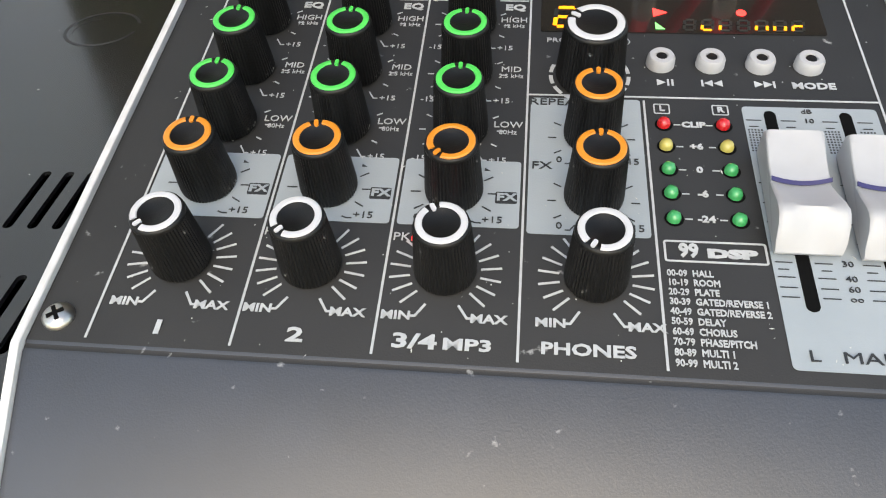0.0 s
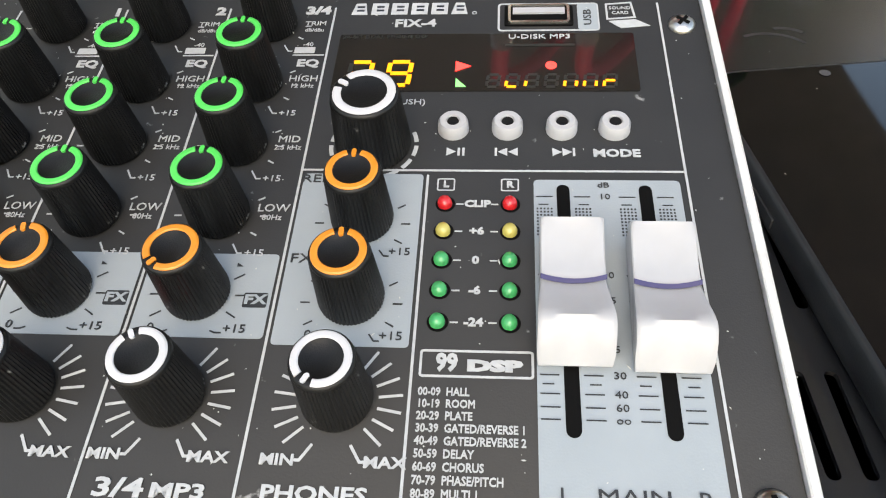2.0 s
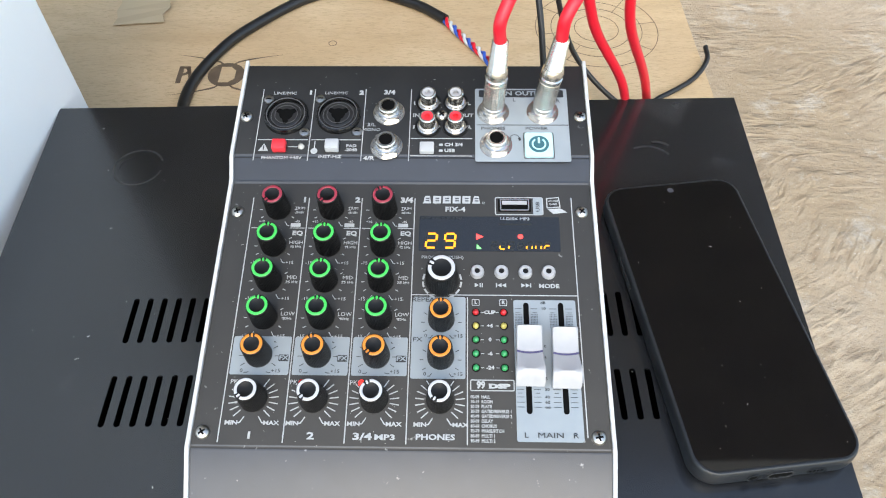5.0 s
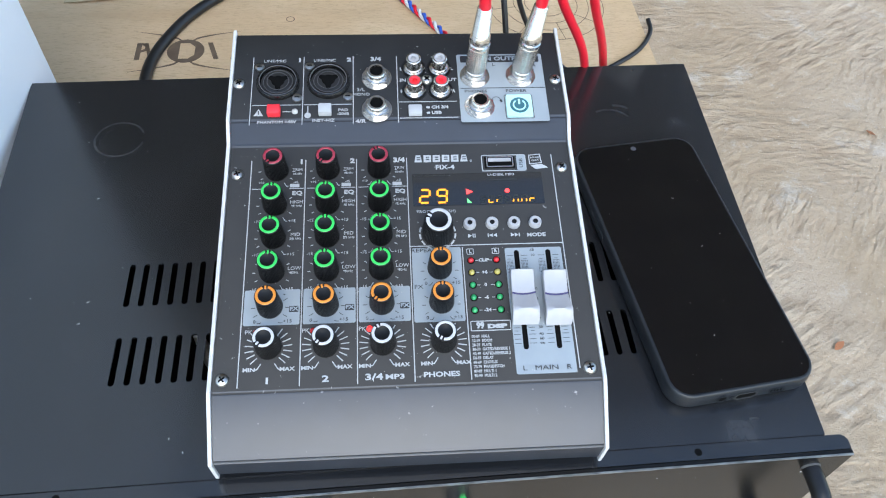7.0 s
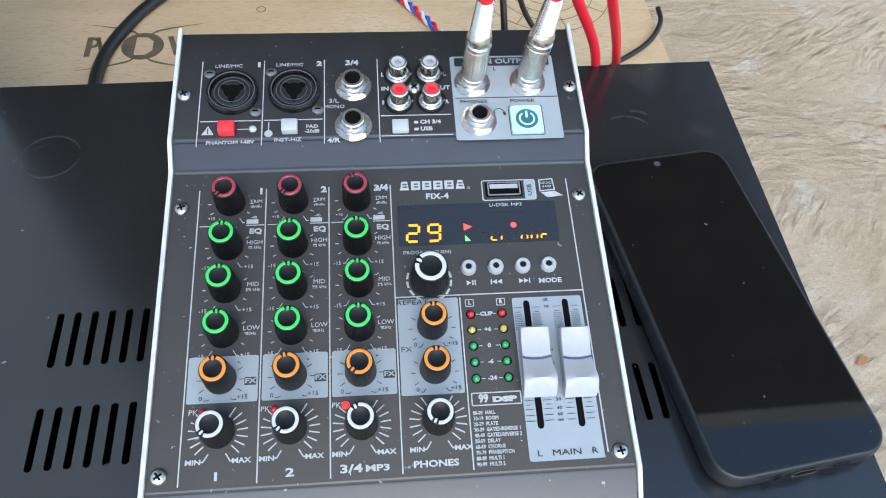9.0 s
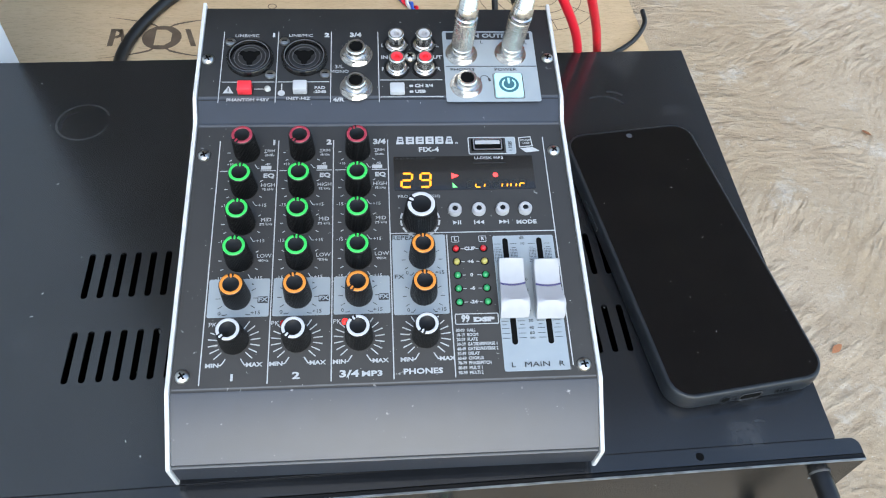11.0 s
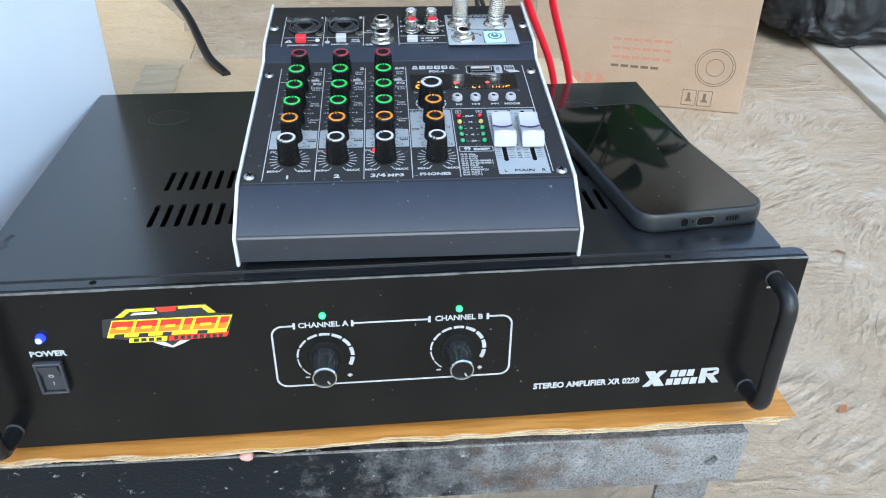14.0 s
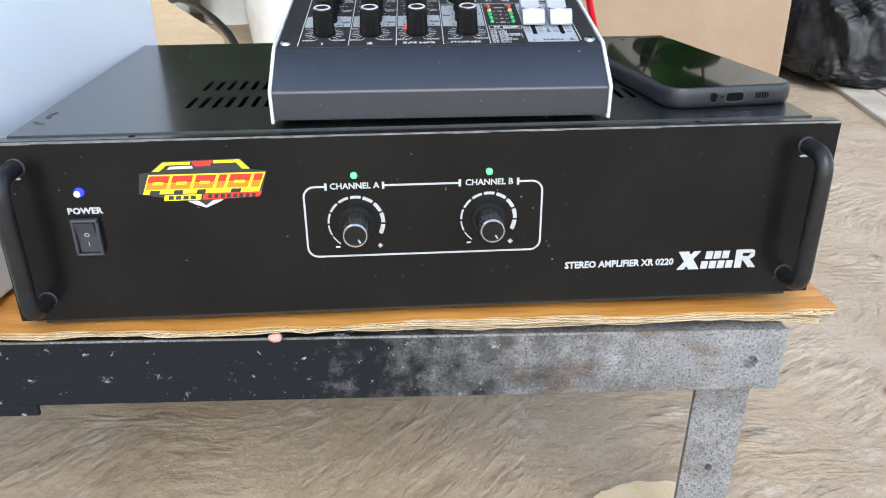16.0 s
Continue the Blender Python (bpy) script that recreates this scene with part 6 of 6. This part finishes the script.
part("printed_field", prism(bmesh.new(), round_rect(0.0350, 0.0802, 0.0392, 0.0440, 0.0006, 2), 0.0001, 0.0002), BLACK_INK, mixer, m=at(0, 0, 0, 0, REAR))
words("lettering", "MAIN OUTPUT", 0.0028, PALE, mixer, at(0.0572, 0.0416, 0.0003, 0, REAR), wide=1.25, bold=0.0001)
txt("L", 0.0538, 0.0372, 0.0020, BLACK_INK, REAR, wide=1.2)
txt("R", 0.0770, 0.0366, 0.0020, BLACK_INK, REAR, wide=1.2)
txt("PHONES", 0.0424, 0.0186, 0.0019, BLACK_INK, REAR, wide=1.3)
txt("POWER", 0.0650, 0.0186, 0.0019, BLACK_INK, REAR, wide=1.3)
printed("printed_mark", ring(0.0022, 0.0025, 20, 160, 14), BLACK_INK, mixer, at(0.0535, 0.0122, 0.0002, 0, REAR))
for sg in (-1, 1):
    printed("printed_mark", round_rect(-0.0006, 0.0006, -0.0010, 0.0010, 0.0003, 2), BLACK_INK, mixer, at(0.0535 + sg * 0.0025, 0.0118, 0.0002, sg * 15, REAR))
line2(round_rect(0.0580, 0.0735, -0.0002, 0.0156, 0.0006, 2), 0.0003, "printed_line", BLACK_INK, mixer, at(0, 0, 0.0002, 0, REAR), closed=True)
pb = part("power_button", prism(bmesh.new(), round_rect(0.0587, 0.0728, 0.0005, 0.0149, 0.0010, 3), 0.0001, 0.0016), LIT_CYAN, mixer, "square glowing pale blue power button", m=at(0, 0, 0, 0, REAR))
printed("symbol", ring(0.0, 0.0052, 0, 359, 30), mat("button_dark", (0.03, 0.12, 0.15), 0.4), pb, pose(0.0657, 0.0077, 0.0016))
printed("symbol", ring(0.0029, 0.0037, 125, 415, 24), LIT_CYAN, pb, pose(0.0657, 0.0077, 0.0018))
printed("symbol", [(-0.0005, 0.0004), (0.0005, 0.0004), (0.0005, 0.0040), (-0.0005, 0.0040)], LIT_CYAN, pb, pose(0.0657, 0.0077, 0.0018))

# ---- plugs and cables ----


def knurled(r, h, n=96, rows=44):
    """A sleeve with raised diamonds."""
    bm = bmesh.new()
    grid = []
    for j in range(rows + 1):
        z = h * j / rows
        grid.append([])
        for i in range(n):
            a = i * math.tau / n
            k = math.cos(12 * a + z * 2300) * math.cos(12 * a - z * 2300)
            q = r - (0.0004 if j in (0, rows) else 0.0) + 0.00022 * k
            grid[-1].append(bm.verts.new((q * math.cos(a), q * math.sin(a), z)))
    for p, q in zip(grid, grid[1:]):
        for i in range(n):
            bm.faces.new((p[i], p[(i + 1) % n], q[(i + 1) % n], q[i]))
    bm.faces.new(grid[0][::-1])
    return bm


def plug(u, s, tilt, lean, route):
    m_ = pose(0.0112, 0.0087, ZT, 0, 0, -1.6) @ REAR @ pose(u, s, 0.0069, tilt, lean, 0)
    p = thing("jack_plug", "nickel jack plug with knurled sleeve and red cable", "jack plug", m_, "plugs in the mixer outputs")
    part("sleeve", knurled(0.0056, 0.0175), NICKEL, p, "knurled nickel sleeve", smooth=60)
    part("collar", lathe(bmesh.new(), [(0.0050, 0.0174), (0.0058, 0.0176), (0.0058, 0.0196), (0.0051, 0.0201), (0.0051, 0.0212), (0.0057, 0.0216), (0.0055, 0.0238), (0.0046, 0.0255), (0, 0.0257)], 32), NICKEL, p, smooth=40)
    sp = bmesh.new()
    lathe(sp, sum([[(0.0044 - 0.00008 * i, 0.0255 + 0.0015 * i), (0.0049 - 0.00008 * i, 0.0262 + 0.0015 * i)] for i in range(12)], []) + [(0.0030, 0.0440)], 20)
    part("spring", sp, NICKEL, p, "coiled nickel strain relief", smooth=60)
    a = m_ @ Vector((0, 0, 0.041))
    d = (m_ @ Vector((0, 0, 0.060)))
    cp = [m_.inverted() @ Vector(q) for q in spline([a, d] + route, 12)]
    part("cable", tube(bmesh.new(), cp, 0.0031, 12), RED_CABLE, p, "red audio cable", smooth=60)


plug(0.0425, 0.0294, -4, 2, [(0.080, 0.222, 0.550), (0.103, 0.250, 0.530), (0.122, 0.273, 0.468), (0.156, 0.304, 0.396), (0.176, 0.335, 0.310), (0.172, 0.352, 0.2735)])
plug(0.0686, 0.0294, -6, 6, [(0.112, 0.222, 0.545), (0.130, 0.250, 0.525), (0.143, 0.274, 0.468), (0.175, 0.318, 0.388), (0.196, 0.345, 0.305), (0.192, 0.36, 0.2732)])


def cable(name, pts, r, material, label, cat="cable", n=10):
    return tagged(part(name, tube(bmesh.new(), spline(pts, n), r, 10), material, smooth=60), label, cat)


cable("power_cable", [(x, y, fz(x) + 0.0052) for x, y in ((-0.19, 0.33), (-0.204, 0.44), (-0.185, 0.51), (-0.15, 0.56), (-0.10, 0.605), (-0.045, 0.612), (0.004, 0.59), (0.036, 0.563))], 0.0052, BLACK_CABLE, "thick black cable lying on the flattened box")
pts = spline([(x, y, fz(x) + 0.0048) for x, y in ((0.034, 0.565), (0.054, 0.532), (0.076, 0.497), (0.10, 0.44), (0.11, 0.36))], 14)
for k, (m_, nm) in enumerate(((RED_CABLE, "red"), (BLUE_WIRE, "blue"), (WHITE_WIRE, "white"))):
    tw = [p + Vector((0.0026 * math.cos(i * 0.7 + k * 2.1), 0.0026 * math.sin(i * 0.7 + k * 2.1) * 0.4, 0.0020 * math.sin(i * 0.7 + k * 2.1))) for i, p in enumerate(pts)]
    tagged(part("wire", tube(bmesh.new(), tw, 0.0017, 8), m_, smooth=60), nm + " insulated wire twisted with two others", "wire", "twisted wires")
cable("adapter_cable", [(0.115, 0.33, 0.30), (0.105, 0.36, 0.40), (0.100, 0.40, 0.44), (0.115, 0.45, 0.42), (0.15, 0.46, 0.31), (0.20, 0.425, 0.272), (0.235, 0.445, 0.2685), (0.27, 0.47, 0.2685), (0.289, 0.497, 0.269), (0.291, 0.515, 0.272)], 0.0024, BLACK_CABLE, "thin black cable looping behind the mixer")
cable("hanging_cable", [(-0.20, 0.70, 0.276), (-0.234, 0.762, 0.285), (-0.272, 0.863, 0.308), (-0.305, 0.95, 0.316), (-0.358, 1.1, 0.316), (-0.43, 1.3, 0.310), (-0.55, 1.6, 0.288), (-0.75, 2.0, 0.20), (-1.0, 2.4, 0.06), (-1.3, 2.8, 0.006)], 0.0062, BLACK_CABLE, "black cable rising from the flattened box")

# ---- small litter ----
lb = bmesh.new()
bmesh.ops.create_icosphere(lb, subdivisions=2, radius=0.004)
for v in lb.verts:
    v.co = Vector((v.co.x * 1.15, v.co.y * 0.8, v.co.z * 0.7)) * (1 + 0.25 * noise.noise(v.co * 400))
tagged(part("scrap", lb, mat("pink_scrap", (0.55, 0.3, 0.26), 0.8), m=pose(-0.091, -0.0015, 0.2602), smooth=60), "small pink crumpled scrap on the bench edge", "scrap")
for lx, ly, rz in ((0.515, 0.262, 30), (0.47, 0.05, 80), (0.72, 0.6, 140)):
    lf = bmesh.new()
    pr = None
    for k in range(6):
        t = k / 5
        w = 0.004 * math.sin(math.pi * (0.05 + 0.9 * t))
        e = [lf.verts.new((t * 0.016, -w, 0.001 + 0.002 * t)), lf.verts.new((t * 0.016, w, 0.003 + 0.001 * t))]
        if pr:
            lf.faces.new((pr[0], e[0], e[1], pr[1]))
        pr = e
    tagged(part("dry_leaf", lf, mat("dry_leaf_brown", (0.3, 0.12, 0.05), 0.7), m=pose(lx, ly, 0.0, 0, 0, rz)), "small dry brown leaf on the concrete", "leaf", "dry leaves")

# dust specks that lie on the gear
DUST = mat("dust", (0.5, 0.5, 0.48), 0.8)


def specks(parent, m_, x0, x1, y0, y1, n, seed, r=0.00022):
    rnd = random.Random(seed)
    bm = bmesh.new()
    for _ in range(n):
        x, y, a, q = rnd.uniform(x0, x1), rnd.uniform(y0, y1), rnd.uniform(0, math.pi), r * rnd.uniform(0.5, 1.5)
        ln = q * (rnd.uniform(3, 6) if rnd.random() < 0.18 else 1.2)
        prism(bm, [(x + ln * math.cos(a), y + ln * math.sin(a)), (x - q * math.sin(a), y + q * math.cos(a)), (x - ln * math.cos(a), y - ln * math.sin(a)), (x + q * math.sin(a), y - q * math.cos(a))], 0.0, 0.00006)
    o = part("dust_specks", bm, DUST, parent, "scattered pale dust", m=m_)
    o["kind"] = "stuff"


specks(phone, pose(0, 0, 0.0106), -0.037, 0.037, -0.085, 0.085, 22, 4, 0.00016)
specks(mixer, at(0, 0, 0.00015), -0.088, 0.088, 0.001, 0.131, 220, 6, 0.00011)
specks(mixer, at(0, 0, 0.00015, 0, REAR), -0.088, 0.088, -0.004, 0.055, 60, 8, 0.00011)
specks(lid, pose(0, 0, ZT + 0.00003), -0.22, -0.095, 0.01, 0.30, 26, 9, 0.00018)
specks(lid, pose(0, 0, ZT + 0.00003), 0.105, 0.22, 0.01, 0.30, 16, 12, 0.00018)
specks(panel, AX @ pose(0, 0, 0.0001), -0.20, 0.20, 0.283, 0.378, 46, 15, 0.00016)
